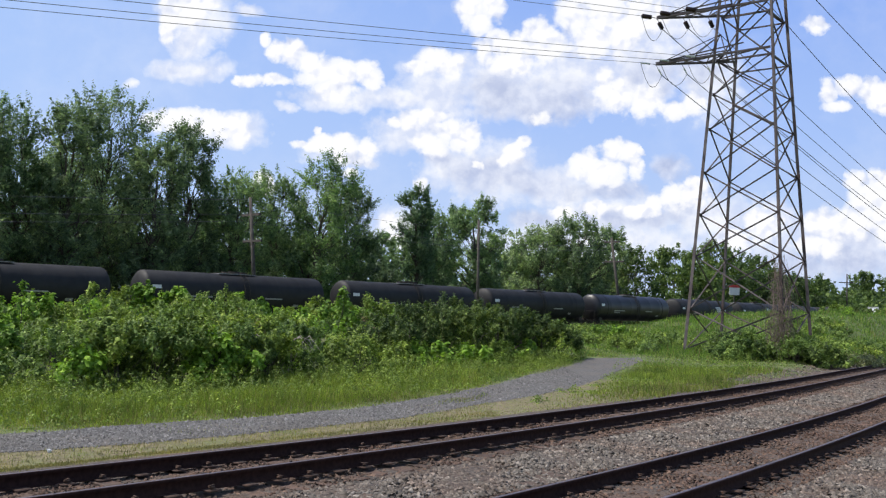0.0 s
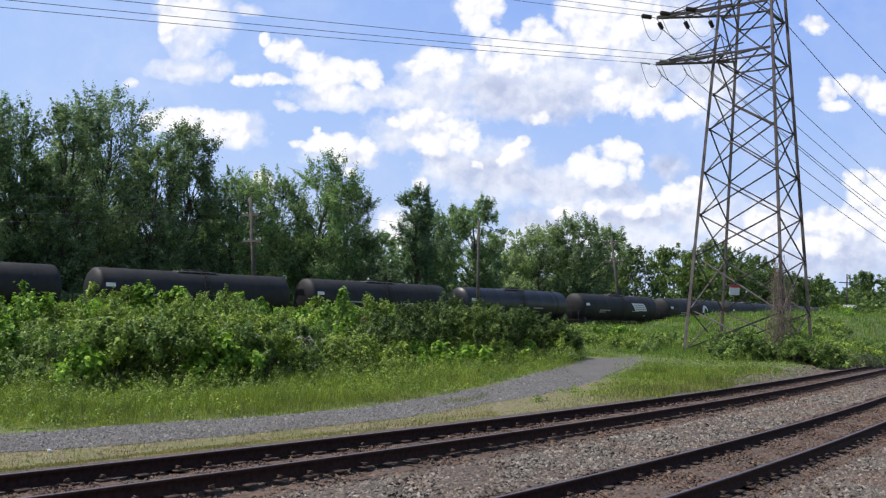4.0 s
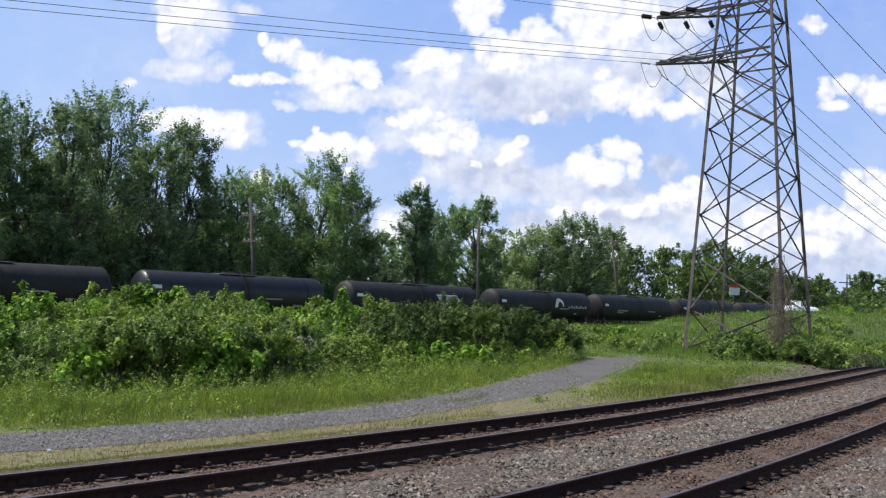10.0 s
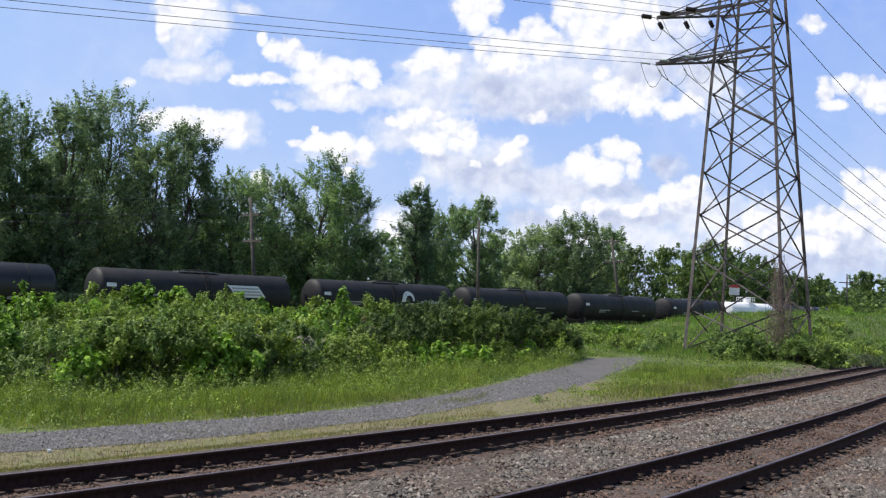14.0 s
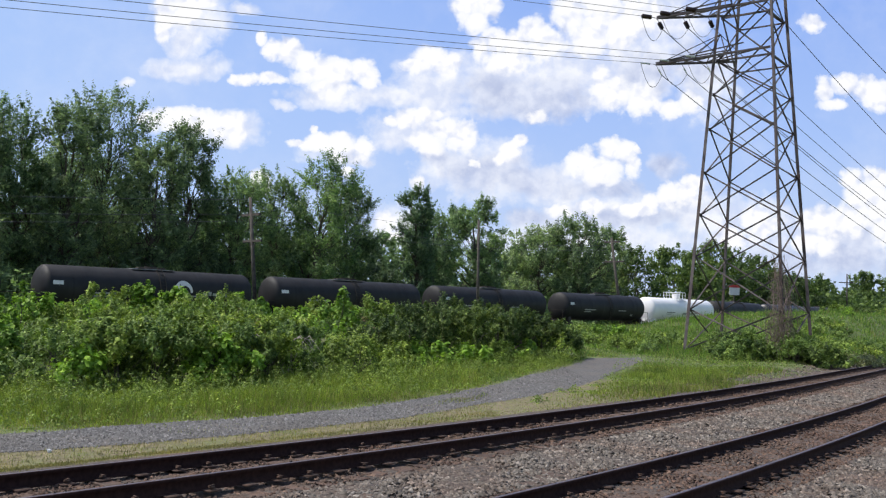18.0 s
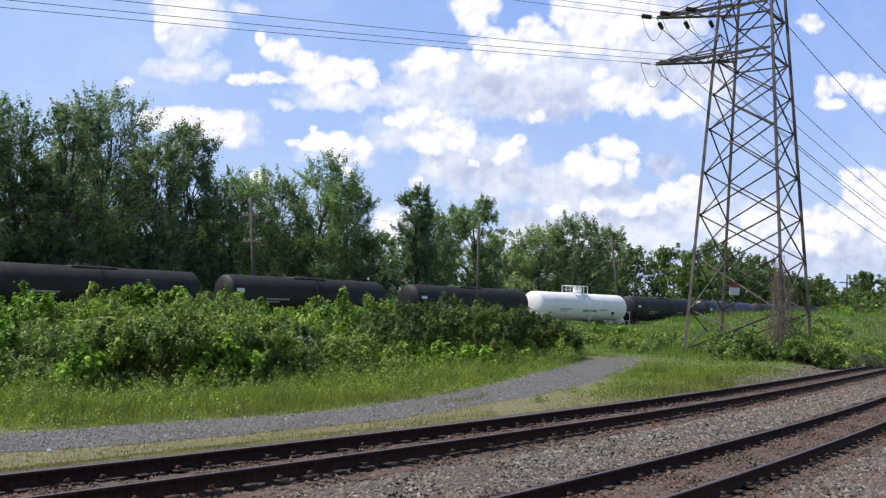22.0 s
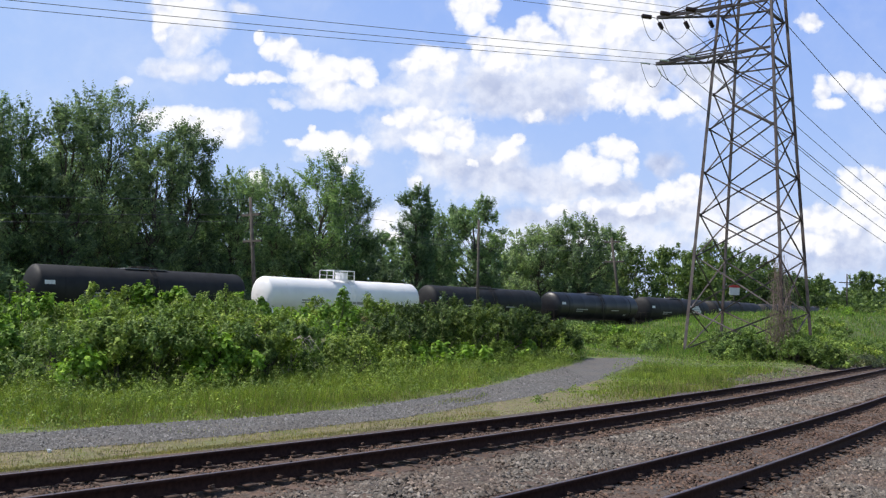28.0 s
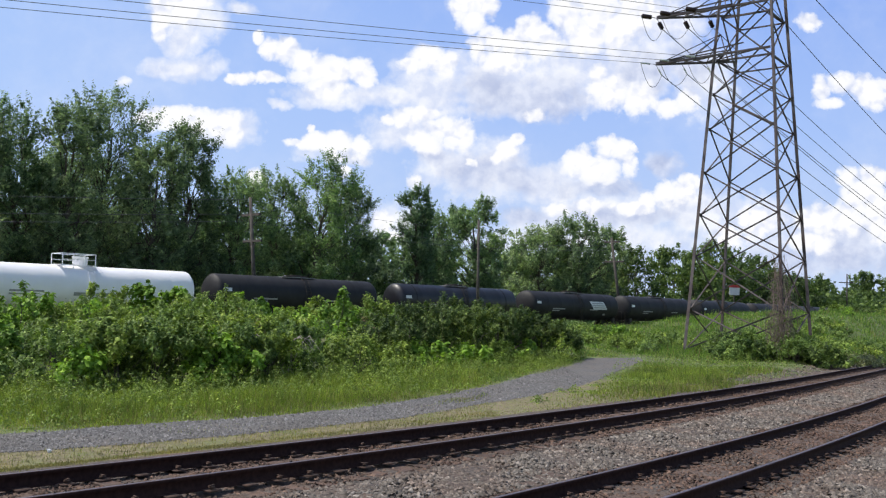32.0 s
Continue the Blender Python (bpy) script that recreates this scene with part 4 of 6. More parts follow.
def build_vine():
    """Withered climber on the tower's near leg: a tangle of dead stems, green at the foot."""
    rng = np.random.default_rng(41)
    root = tagged(new("climbing_vine"), "withered brown vine tangled round a tower leg, green at its foot", "vine")
    p0 = tower_corner(1, -1, 0)
    z0 = float(ground_z(p0.x, p0.y))
    root.matrix_basis = Matrix.Translation((p0.x, p0.y, z0))
    pieces, tips = [], []
    for i in range(135):
        top = 0.8 + 6.2 * rng.random() ** 0.8
        q = np.linspace(0, 1, 9)
        az, turns = rng.uniform(0, 2 * np.pi), rng.normal() * 2.2
        width = rng.uniform(0.05, 1.2) ** 1.3 * (0.62 + 0.5 * np.sin(np.pi * (q * top / 6.5).clip(0, 1))) * (1 - 0.4 * q * top / 7)
        ang = az + turns * q
        axis = tower_corner(1, -1, 0)
        c = np.array([tuple(tower_corner(1, -1, float(t * top)) - axis) for t in q])
        p = c + np.stack([np.cos(ang) * width, np.sin(ang) * width, np.zeros(9)], 1) + rng.normal(size=(9, 3)) * 0.07
        if rng.random() < 0.5:
            p = p[rng.integers(0, 4):]
        pieces.append(tube_np(p, np.linspace(0.015, 0.006, len(p)), 4))
        for _ in range(3):
            k = rng.integers(1, len(p))
            e = p[k] + rng.normal(size=3) * np.array([0.3, 0.3, 0.35]) + np.array([0, 0, -0.2])
            pieces.append(tube_np(np.stack([p[k], (p[k] + e) / 2 + rng.normal(size=3) * 0.06, e]), [0.009, 0.007, 0.004], 3))
        tips.append(p)
    v, f = join_np(pieces)
    part("tangle", mesh_np("tangle", v, f, M_DRYWOOD), root, "brown dead stems")
    pts = np.concatenate(tips)
    pts = pts[pts[:, 2] < 3.2]
    pts = pts[rng.integers(0, len(pts), 1500)] + rng.normal(size=(1500, 3)) * 0.12
    keep = rng.random(1500) < 1.0 - pts[:, 2] / 3.4
    lv, lf = leaves_np(rng, pts[keep], 0.13, 0.09)
    part("foliage", mesh_np("foliage", lv, lf, M_BUSH[0]), root, "small green vine leaves")


# ---------------------------------------------------------------- tank cars
def lathe_np(profile, seg=40):
    """Profile (x, r) turned round the x axis."""
    a = np.linspace(0, 2 * np.pi, seg, endpoint=False)
    v = np.array([[(x, r * math.cos(t), r * math.sin(t)) for t in a] for x, r in profile]).reshape(-1, 3)
    n = len(profile)
    i, j = np.meshgrid(np.arange(n - 1), np.arange(seg), indexing="ij")
    k = (j + 1) % seg
    f = np.stack([i * seg + j, (i + 1) * seg + j, (i + 1) * seg + k, i * seg + k], -1).reshape(-1, 4)
    return v, f


TANK_R, TANK_Z = 1.52, 2.68


def tank_profile(length, r, dome):
    h = length / 2
    left = [(-h + dome * (1 - math.sin(a)), r * math.cos(a)) for a in np.linspace(math.pi / 2 - 0.02, 0, 12)]
    body = []
    for x in np.linspace(-h + dome, h - dome, 8)[1:-1]:
        body += [(x - 0.03, r), (x, r + 0.003), (x + 0.03, r)]
    right = [(-x, rr) for x, rr in reversed(left)]
    return left + body + right


SHARED = {}


def shared(key, build):
    if key not in SHARED:
        SHARED[key] = build()
    return SHARED[key]


def bmake(name, mat, fn, smooth=False):
    bm = bmesh.new()
    fn(bm)
    return bm_mesh(name, bm, mat, smooth)


def side_patch(name, x0, x1, z0, z1, mat, skew=0.0, lift=0.012, r=TANK_R):
    """A marking that hugs the tank's near side, between heights z0 and z1."""
    n = 6
    rows = []
    for i in range(n):
        z = z0 + (z1 - z0) * i / (n - 1)
        y = -math.sqrt(max(0.01, (r + lift) ** 2 - (z - TANK_Z) ** 2))
        sk = skew * (i / (n - 1))
        rows += [(x0 - sk, y, z), (x1 - sk, y, z)]
    f = [(2 * i, 2 * i + 1, 2 * i + 3, 2 * i + 2) for i in range(n - 1)]
    return mesh_np(name, rows, f, mat)


def tank_car(length, paint, label):
    """A tank car: its base Empty is on the rail under its middle, x along the track away from the front."""
    root = tagged(new("tank_car"), label, "tank car", "cars of the freight train")
    white = paint is M_WHITE
    v, f = lathe_np(tank_profile(length, TANK_R, 0.62))
    v[:, 2] += TANK_Z
    part("tank", mesh_np("tank", v, f, paint, True), root)
    h = length / 2
    key = (length, white)
    trim = M_WHITE if white else M_UNDER

    def jackets(bm):
        for sx in (-1, 1):
            box(bm, (3.4, 0.62, 0.42), (sx * (h - 0.6), 0, 0.98), bevel=0.03)
    part("stub_sill", shared(("sill", key), lambda: bmake("stub_sill", M_UNDER if not white else M_WHITE, jackets)), root)
    for sx in (-1, 1):
        tx = sx * (h - 0.95)

        def saddle(bm):
            box(bm, (0.55, 2.5, 0.5), (0, 0, 1.25), bevel=0.05)
        part("bolster", shared(("bolster", white), lambda: bmake("bolster", trim, saddle)), root, m=Matrix.Translation((tx, 0, 0)))
        truck = part("truck", shared("truck", lambda: bmake("truck", M_UNDER, truck_frame)), root, m=Matrix.Translation((tx, 0, 0)))
        for wx in (-0.89, 0.89):
            part("wheelset", shared("wheelset", wheelset_mesh), truck, m=Matrix.Translation((wx, 0, 0)))

        def coupler(bm):
            box(bm, (0.75, 0.16, 0.2), (0.35, 0, 0.88), bevel=0.02)
            box(bm, (0.3, 0.3, 0.3), (0.78, 0.03, 0.88), bevel=0.06)
        part("coupler", shared("coupler", lambda: bmake("coupler", M_UNDER, coupler)), root, m=pose(sx * (h + 0.5), 0, 0, 0, 0, 0 if sx > 0 else 180))

        def platform(bm):
            box(bm, (0.5, 2.7, 0.06), (0, 0, 1.18))
            for y in (-1.3, 1.3):
                bar(bm, (0.2, y, 1.18), (0.2, y, 2.25), 0.04)
                bar(bm, (-0.5, y, 2.25), (0.2, y, 2.25), 0.04)
                bar(bm, (-0.1, y, 0.45), (-0.1, y, 1.18), 0.04)
                bar(bm, (0.22, y, 0.45), (0.22, y, 1.18), 0.04)
                bar(bm, (-0.1, y, 0.5), (0.22, y, 0.5), 0.05)
                bar(bm, (-0.1, y, 0.8), (0.22, y, 0.8), 0.05)
            bar(bm, (0.2, -1.3, 2.25), (0.2, 1.3, 2.25), 0.04)
        part("end_platform", shared(("endp", white), lambda: bmake("end_platform", trim, platform)), root, m=pose(sx * (h + 0.3), 0, 0, 0, 0, 0 if sx > 0 else 180))

    def housing(bm):
        if white:
            rod(bm, (0, 0, 4.1), (0, 0, 4.75), 0.5, seg=20)
            rod(bm, (0, 0, 4.75), (0, 0, 4.85), 0.54, seg=20)
        else:
            rod(bm, (0, 0, 4.1), (0, 0, 4.42), 0.45, seg=18)
            rod(bm, (0.85, 0, 4.1), (0.85, 0, 4.38), 0.3, seg=14)
            box(bm, (0.5, 0.5, 0.2), (-0.8, 0, 4.25), bevel=0.03)
    part("manway", shared(("manway", white), lambda: bmake("manway", paint if white else M_UNDER, housing)), root)

    def walkway(bm):
        L, top, y = (1.15, 5.0, 0.95) if white else (1.5, 4.32, 0.62)
        for sy in (-1, 1):
            box(bm, (2 * L, 0.28, 0.05), (0, sy * (y - 0.15), 4.22 if white else 4.2))
            if white:
                for x in (-L, -L / 3, L / 3, L):
                    bar(bm, (x, sy * y, 4.0), (x, sy * y, top), 0.05)
                bar(bm, (-L, sy * y, top), (L, sy * y, top), 0.055)
                bar(bm, (-L, sy * y, 4.6), (L, sy * y, 4.6), 0.04)
        for x in (-L, L):
            if white:
                bar(bm, (x, -y, top), (x, y, top), 0.055)
            box(bm, (0.25, 2 * y, 0.05), (x, 0, 4.225 if white else 4.2))
    part("walkway", shared(("walk", white), lambda: bmake("walkway", M_WHITE if white else M_SIGNG, walkway)), root, m=Matrix.Translation((-0.45 if white else 0, 0, 0)))

    def ladder(bm):
        for x in (-0.22, 0.22):
            for a0, a1 in ((-20, 10), (10, 40), (40, 66)):
                p = [(x, -(TANK_R + 0.12) * math.cos(radians(q)), TANK_Z + (TANK_R + 0.12) * math.sin(radians(q))) for q in (a0, a1)]
                bar(bm, p[0], p[1], 0.035)
            bar(bm, (x, -1.55, 0.9), (x, -(TANK_R + 0.12) * math.cos(radians(20)), TANK_Z - 0.55), 0.035)
        for i in range(11):
            q = radians(-20 + 8.5 * i)
            y, z = -(TANK_R + 0.12) * math.cos(q), TANK_Z + (TANK_R + 0.12) * math.sin(q)
            bar(bm, (-0.22, y, z), (0.22, y, z), 0.025)
        for z in (1.0, 1.3, 1.6, 1.9):
            bar(bm, (-0.22, -1.57, z), (0.22, -1.57, z), 0.025)
    if white:
        part("placard", shared("placard", lambda: side_patch("placard", h - 3.6, h - 3.0, 1.9, 2.2, M_UNDER)), root, "small dark placard")
    part("ladder", shared(("ladder", white), lambda: bmake("ladder", trim, ladder)), root, m=Matrix.Translation((0.35, 0, 0)))

    def band(bm):
        rod(bm, (-0.08, 0, TANK_Z), (0.08, 0, TANK_Z), TANK_R + 0.007, seg=40)
    for x in (-h + 2.1, h - 2.1):
        part("tank_band", shared(("band", white), lambda: bmake("tank_band", paint, band, False)), root, m=Matrix.Translation((x, 0, 0)))
    part("stencil", shared(("stencil", white), lambda: side_patch("stencil", -h + 0.7, -h + 1.4, 2.85, 3.12, M_SIGNW) if not white else side_patch("stencil", -0.9, 1.9, 2.12, 2.36, M_SIGNG)), root, "pale stencilled plate")
    for i, (x0, x1, z0, z1) in enumerate(((-h + 3.4, -h + 5.6, 2.3, 2.42), (-h + 3.4, -h + 4.7, 2.1, 2.2), (h - 6.2, h - 4.6, 2.3, 2.4), (h - 3.4, h - 2.9, 1.75, 1.95))):
        part("lettering_bar", shared(("bar", i, white), lambda: side_patch("lettering_bar", x0, x1, z0, z1, M_SIGNG)), root, "row of small unreadable lettering")
    return root


def truck_frame(bm):
    for y in (-1.0, 1.0):
        box(bm, (1.1, 0.16, 0.3), (0, y, 0.52), bevel=0.04)
        bar(bm, (-0.95, y, 0.48), (-0.35, y, 0.72), 0.2, 0.14)
        bar(bm, (0.95, y, 0.48), (0.35, y, 0.72), 0.2, 0.14)
        box(bm, (0.36, 0.2, 0.3), (-0.9, y, 0.48), bevel=0.04)
        box(bm, (0.36, 0.2, 0.3), (0.9, y, 0.48), bevel=0.04)
        for x in (-0.16, 0, 0.16):
            rod(bm, (x, y, 0.42), (x, y, 0.72), 0.06, seg=8)
    box(bm, (0.4, 2.2, 0.26), (0, 0, 0.7), bevel=0.03)


def wheelset_mesh():
    pieces = []
    for y in (-0.75, 0.75):
        v, f = lathe_np([(-0.07, 0.05), (-0.07, 0.38), (-0.065, 0.42), (0.02, 0.44), (0.06, 0.455), (0.075, 0.49), (0.09, 0.49), (0.09, 0.36), (0.03, 0.3), (0.03, 0.12), (0.1, 0.1), (0.1, 0.02)], 14)
        v = np.stack([v[:, 1], np.sign(y) * -v[:, 0] + y, v[:, 2] + 0.46], 1)
        pieces.append((v, f if y > 0 else f[:, ::-1]))
    v, f = lathe_np([(-0.9, 0.08), (0.9, 0.08)], 10)
    pieces.append((np.stack([v[:, 1], v[:, 0], v[:, 2] + 0.46], 1), f))
    v, f = join_np(pieces)
    return mesh_np("wheelset", v, f, M_WHEEL)


FRONTS = {-87.35: "plain", -68.8: "plain", -50.25: "plain", -31.7: "plain", -13.2: "plain", 4.95: "plain", 23.5: "gloss", 42.4: "panel", 61.2: "logo", 79.4: "plain", 97.9: "plain",
          117.5: "plain", 135.5: "white", 154.0: "plain", 172.8: "gloss", 191.5: "panel"}
CARS = []


def build_train():
    length = 16.5
    fronts = dict(FRONTS)
    x = 191.2
    for i in range(9):
        x += 18.55
        fronts[round(x, 2)] = "plain" if i != 4 else "gloss"
    base = {}
    for front, kind in sorted(fronts.items()):
        if kind == "plain" and "plain" in base:
            car = copy_thing(base["plain"], Matrix())
        elif kind == "gloss" and "gloss" in base:
            car = copy_thing(base["gloss"], Matrix())
        elif kind == "white":
            car = tank_car(17.0, M_WHITE, "white pressure tank car with a railed top platform")
        else:
            paint = M_GLOSS if kind == "gloss" else M_BLACK
            text = {"plain": "dusty black railway tank car in a long train", "gloss": "shiny dark blue-black railway tank car", "panel": "black railway tank car with a slanted white panel",
                    "logo": "black railway tank car with a white curved emblem and lettering bars"}[kind]
            car = tank_car(length, paint, text)
            h = length / 2
            if kind == "panel":
                part("panel", side_patch("panel", -h + 11.0, -h + 13.7, 2.4, 3.3, M_SIGNW, 0.7), car, "slanted white panel with grey bars")
                for k in range(3):
                    part("lettering_bar", side_patch("lettering_bar", -h + 11.05 - 0.18 * k, -h + 13.4 - 0.18 * k, 2.55 + 0.24 * k, 2.66 + 0.24 * k, M_SIGNG, 0.08, 0.02), car)
            if kind == "logo":
                part("emblem", emblem_mesh(-h + 10.3), car, "white arched emblem")
                for k in range(8):
                    part("lettering_bar", side_patch("lettering_bar", -h + 11.8 + 0.43 * k, -h + 12.12 + 0.43 * k, 2.42, 2.62 + 0.1 * (k % 2), M_SIGNG, 0, 0.02), car, "grey lettering bar")
            base.setdefault(kind, car)
        ln = 17.0 if kind == "white" else length
        CARS.append((car, front + (0.5 if kind == "white" else 0.4) + ln / 2))


def emblem_mesh(x):
    """A white arch that thins to the right, bent round the tank's side."""
    rows, f = [], []
    n = 14
    for i in range(n):
        a = math.pi * (1.05 - 1.05 * i / (n - 1))
        w = 0.46 - 0.3 * i / (n - 1)
        for rr in (0.55 - w / 2, 0.55 + w / 2):
            px, pz = x + rr * math.cos(a) * 1.1, 2.6 + rr * math.sin(a) * 1.25
            rows.append((px, -math.sqrt((TANK_R + 0.014) ** 2 - (pz - TANK_Z) ** 2), pz))
    for i in range(n - 1):
        f.append((2 * i, 2 * i + 1, 2 * i + 3, 2 * i + 2))
    return mesh_np("emblem", rows, f, M_SIGNW)


# ---------------------------------------------------------------- trees
TREES = [(-37.3, 71.0, 17.0, 3.8, 1), (-36.1, 76.4, 18.6, 3.4, 0), (-31.9, 75.0, 18.3, 3.0, 1), (-31.2, 82.6, 21.1, 4.6, 1), (-25.8, 79.4, 16.2, 2.8, 1), (-24.2, 83.9, 18.6, 2.9, 1),
         (-20.5, 87.4, 14.6, 2.9, 0), (-17.7, 94.3, 15.8, 3.3, 0), (-13.4, 92.9, 17.6, 3.6, 2), (-11.2, 102.6, 16.3, 2.8, 1), (-3.1, 100.1, 15.3, 2.1, 0), (-1.0, 106.5, 13.7, 3.0, 0),
         (4.4, 111.7, 16.0, 3.9, 0), (13.2, 124.5, 14.0, 4.8, 1), (19.1, 124.6, 15.5, 5.0, 1), (24.9, 137.3, 15.1, 3.4, 1),
         (-44.0, 82.0, 16.0, 3.2, 0), (-39.5, 88.0, 17.0, 3.2, 1), (-34.5, 92.0, 16.0, 3.2, 0)]
TREES_FAR = [(28.2, 132.1, 11.6, 3.2, 1), (53.6, 187.0, 16.4, 4.0, 1), (48.8, 189.8, 16.7, 5.6, 0), (60.6, 201.3, 18.9, 5.2, 1), (76.2, 220.6, 17.4, 6.0, 0), (138.3, 331.4, 18.0, 6.5, 0), (181.3, 380.2, 22.1, 11.0, 0),
             (44.0, 158.0, 11.5, 4.5, 0), (54.0, 172.0, 12.5, 4.5, 1), (66.0, 184.0, 12.0, 5.0, 0), (74.0, 200.0, 13.0, 5.0, 1), (88.0, 225.0, 13.0, 6.0, 0), (104.0, 250.0, 12.5, 6.0, 1),
             (126.0, 300.0, 12.5, 7.0, 1), (146.0, 315.0, 12.5, 7.5, 0), (160.0, 345.0, 13.5, 8.0, 1), (120.0, 275.0, 9.5, 5.5, 0), (135.0, 290.0, 9.0, 5.5, 1), (150.0, 310.0, 10.0, 6.0, 0)]


def tree(x, y, top, half, kind, seed, n_leaf, leaf, category="tree", low=0.14, far=False):
    rng = np.random.default_rng(seed)
    z0 = float(ground_z(x, y))
    H = top - z0
    root = tagged(new("tree"), ("tall leafy broadleaf tree with an uneven crown", "tall dark green broadleaf tree with gaps in its crown", "light green broadleaf tree with a feathery crown")[kind], category, "trees behind the railway")
    root.matrix_basis = Matrix.Translation((x, y, z0))
    ts = np.linspace(0, 1, 9)
    bend = rng.normal(size=2) * 0.03 * H
    line = np.stack([bend[0] * ts ** 2, bend[1] * ts ** 2, ts * 0.84 * H - 0.2], 1)
    line[1:-1, :2] += rng.normal(size=(7, 2)) * 0.012 * H
    pieces = [tube_np(line, 0.02 * H * (1 - 0.9 * ts) + 0.02, 8)]
    lobes = []
    n_lobe = 34
    for i in range(n_lobe):
        t = low + (0.9 - low) * (i + rng.random()) / n_lobe
        # rounded outline, fullest at two fifths of the height
        wide = half * (1.0 - 0.5 * max(0.0, (t - 0.4) / 0.6) ** 2.0 - 0.25 * max(0.0, (0.4 - t) / 0.4))
        r = half * rng.uniform(0.28, 0.46) * (1.1 - 0.45 * t)
        out = max(0.05, wide - r * 0.8) * rng.uniform(0.45, 1.08)
        az = i * 2.4 + rng.normal() * 0.5
        c = np.array([line[-1, 0] * t + math.cos(az) * out, line[-1, 1] * t + math.sin(az) * out, t * H + rng.normal() * 0.03 * H])
        c[2] = min(c[2], H - r * 1.1)
        lobes.append((*c, r))
        p0 = np.array([np.interp(max(0.1, t * 0.85), ts, line[:, k]) for k in range(3)])
        p0[2] = max(1.0, min(p0[2], c[2] - out * 0.6))
        q = np.linspace(0, 1, 6)[:, None]
        limb = p0 * (1 - q) + c * q
        limb[1:-1] += rng.normal(size=(4, 3)) * 0.06 * out
        pieces.append(tube_np(limb, 0.008 * H * (1.15 - t) * (1 - 0.75 * q[:, 0]) + 0.012, 5))
        for _ in range(3 if n_leaf > 10000 else 0):
            d = rng.normal(size=3) + np.array([0, 0, 0.6])
            d *= r * 1.15 / np.linalg.norm(d)
            e = c + d
            e[2] = min(e[2], H)
            pieces.append(tube_np(np.stack([limb[4], (limb[4] + e) / 2 + rng.normal(size=3) * 0.1 * r, e]), [0.035, 0.025, 0.012], 4))
    for dx, dz, rr in ((0.0, 0.2, 0.2), (0.28, 0.34, 0.24), (-0.26, 0.30, 0.22), (0.5, 0.62, 0.24), (-0.48, 0.55, 0.24)):
        lobes.append((line[-1, 0] + dx * half, line[-1, 1] + dx * 0.4 * half, H - dz * half, rr * half))
    v, f = join_np(pieces)
    part("trunk", mesh_np("trunk", v, f, M_BARK, True), root)
    pts, nrm = lobes_leaves(rng, lobes, n_leaf, 620 if n_leaf > 10000 and y < 110 else 330, (0.2 if y < 110 else 0.25) * math.sqrt(half), 0.3, 1.05 if y < 110 else 0.55)
    # sprays at the rim reach up and out
    pts[:, 2] = np.minimum(pts[:, 2], H + 0.6)
    lv, lf = leaves_np(rng, pts, leaf, leaf * 0.55, up=0.2, normals=nrm, small=True)
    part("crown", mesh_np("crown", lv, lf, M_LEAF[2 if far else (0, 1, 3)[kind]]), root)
    return root


def build_trees():
    for i, (x, y, top, half, kind) in enumerate(TREES):
        tree(x, y, top, half * (1.22 if top > 16.5 else 1.35), kind, 100 + i, 40000 if y < 110 else 30000, 0.2 if y < 110 else 0.27)
    rng = np.random.default_rng(77)
    # a second, lower row behind and between
    for i in range(24):
        s = -58 + i * 5.4 + rng.normal() * 1.2
        px, py, _ = train_at(s)
        o = 22 + rng.uniform(0, 9)
        x, y = px + TN[0] * o, py + TN[1] * o
        tree(x, y, (11.5 if s < -20 else 9.5) + rng.uniform(0, 3.0), 4.6, int(rng.integers(0, 2)), 300 + i, 9000, 0.42, low=0.05)
    for i, (x, y, top, half, kind) in enumerate(TREES_FAR):
        tree(x, y, top, half * 1.3, kind, 500 + i, 9000, 0.105 * half, low=0.1, far=True)


def build_undergrowth():
    """Brush along the foot of the trees."""
    rng = np.random.default_rng(9)
    n = 60000
    s = rng.uniform(-62, 150, n)
    o = rng.uniform(7, 17, n)
    wave = 2.6 + 1.4 * np.sin(s * 0.31) + 0.8 * np.sin(s * 0.83 + 1)
    P = np.array([train_at(q)[:2] for q in s])
    x, y = P[:, 0] + TN[0] * o, P[:, 1] + TN[1] * o
    z = ground_z(x, y) + rng.random(n) ** 0.7 * wave.clip(1.2, 6)
    v, f = leaves_np(rng, np.stack([x, y, z], 1), 0.34, 0.24, small=True)
    tagged(new("undergrowth", mesh_np("undergrowth", v, f, M_LEAF[0])), "dense dark green brush under the trees", "undergrowth", kind="stuff")


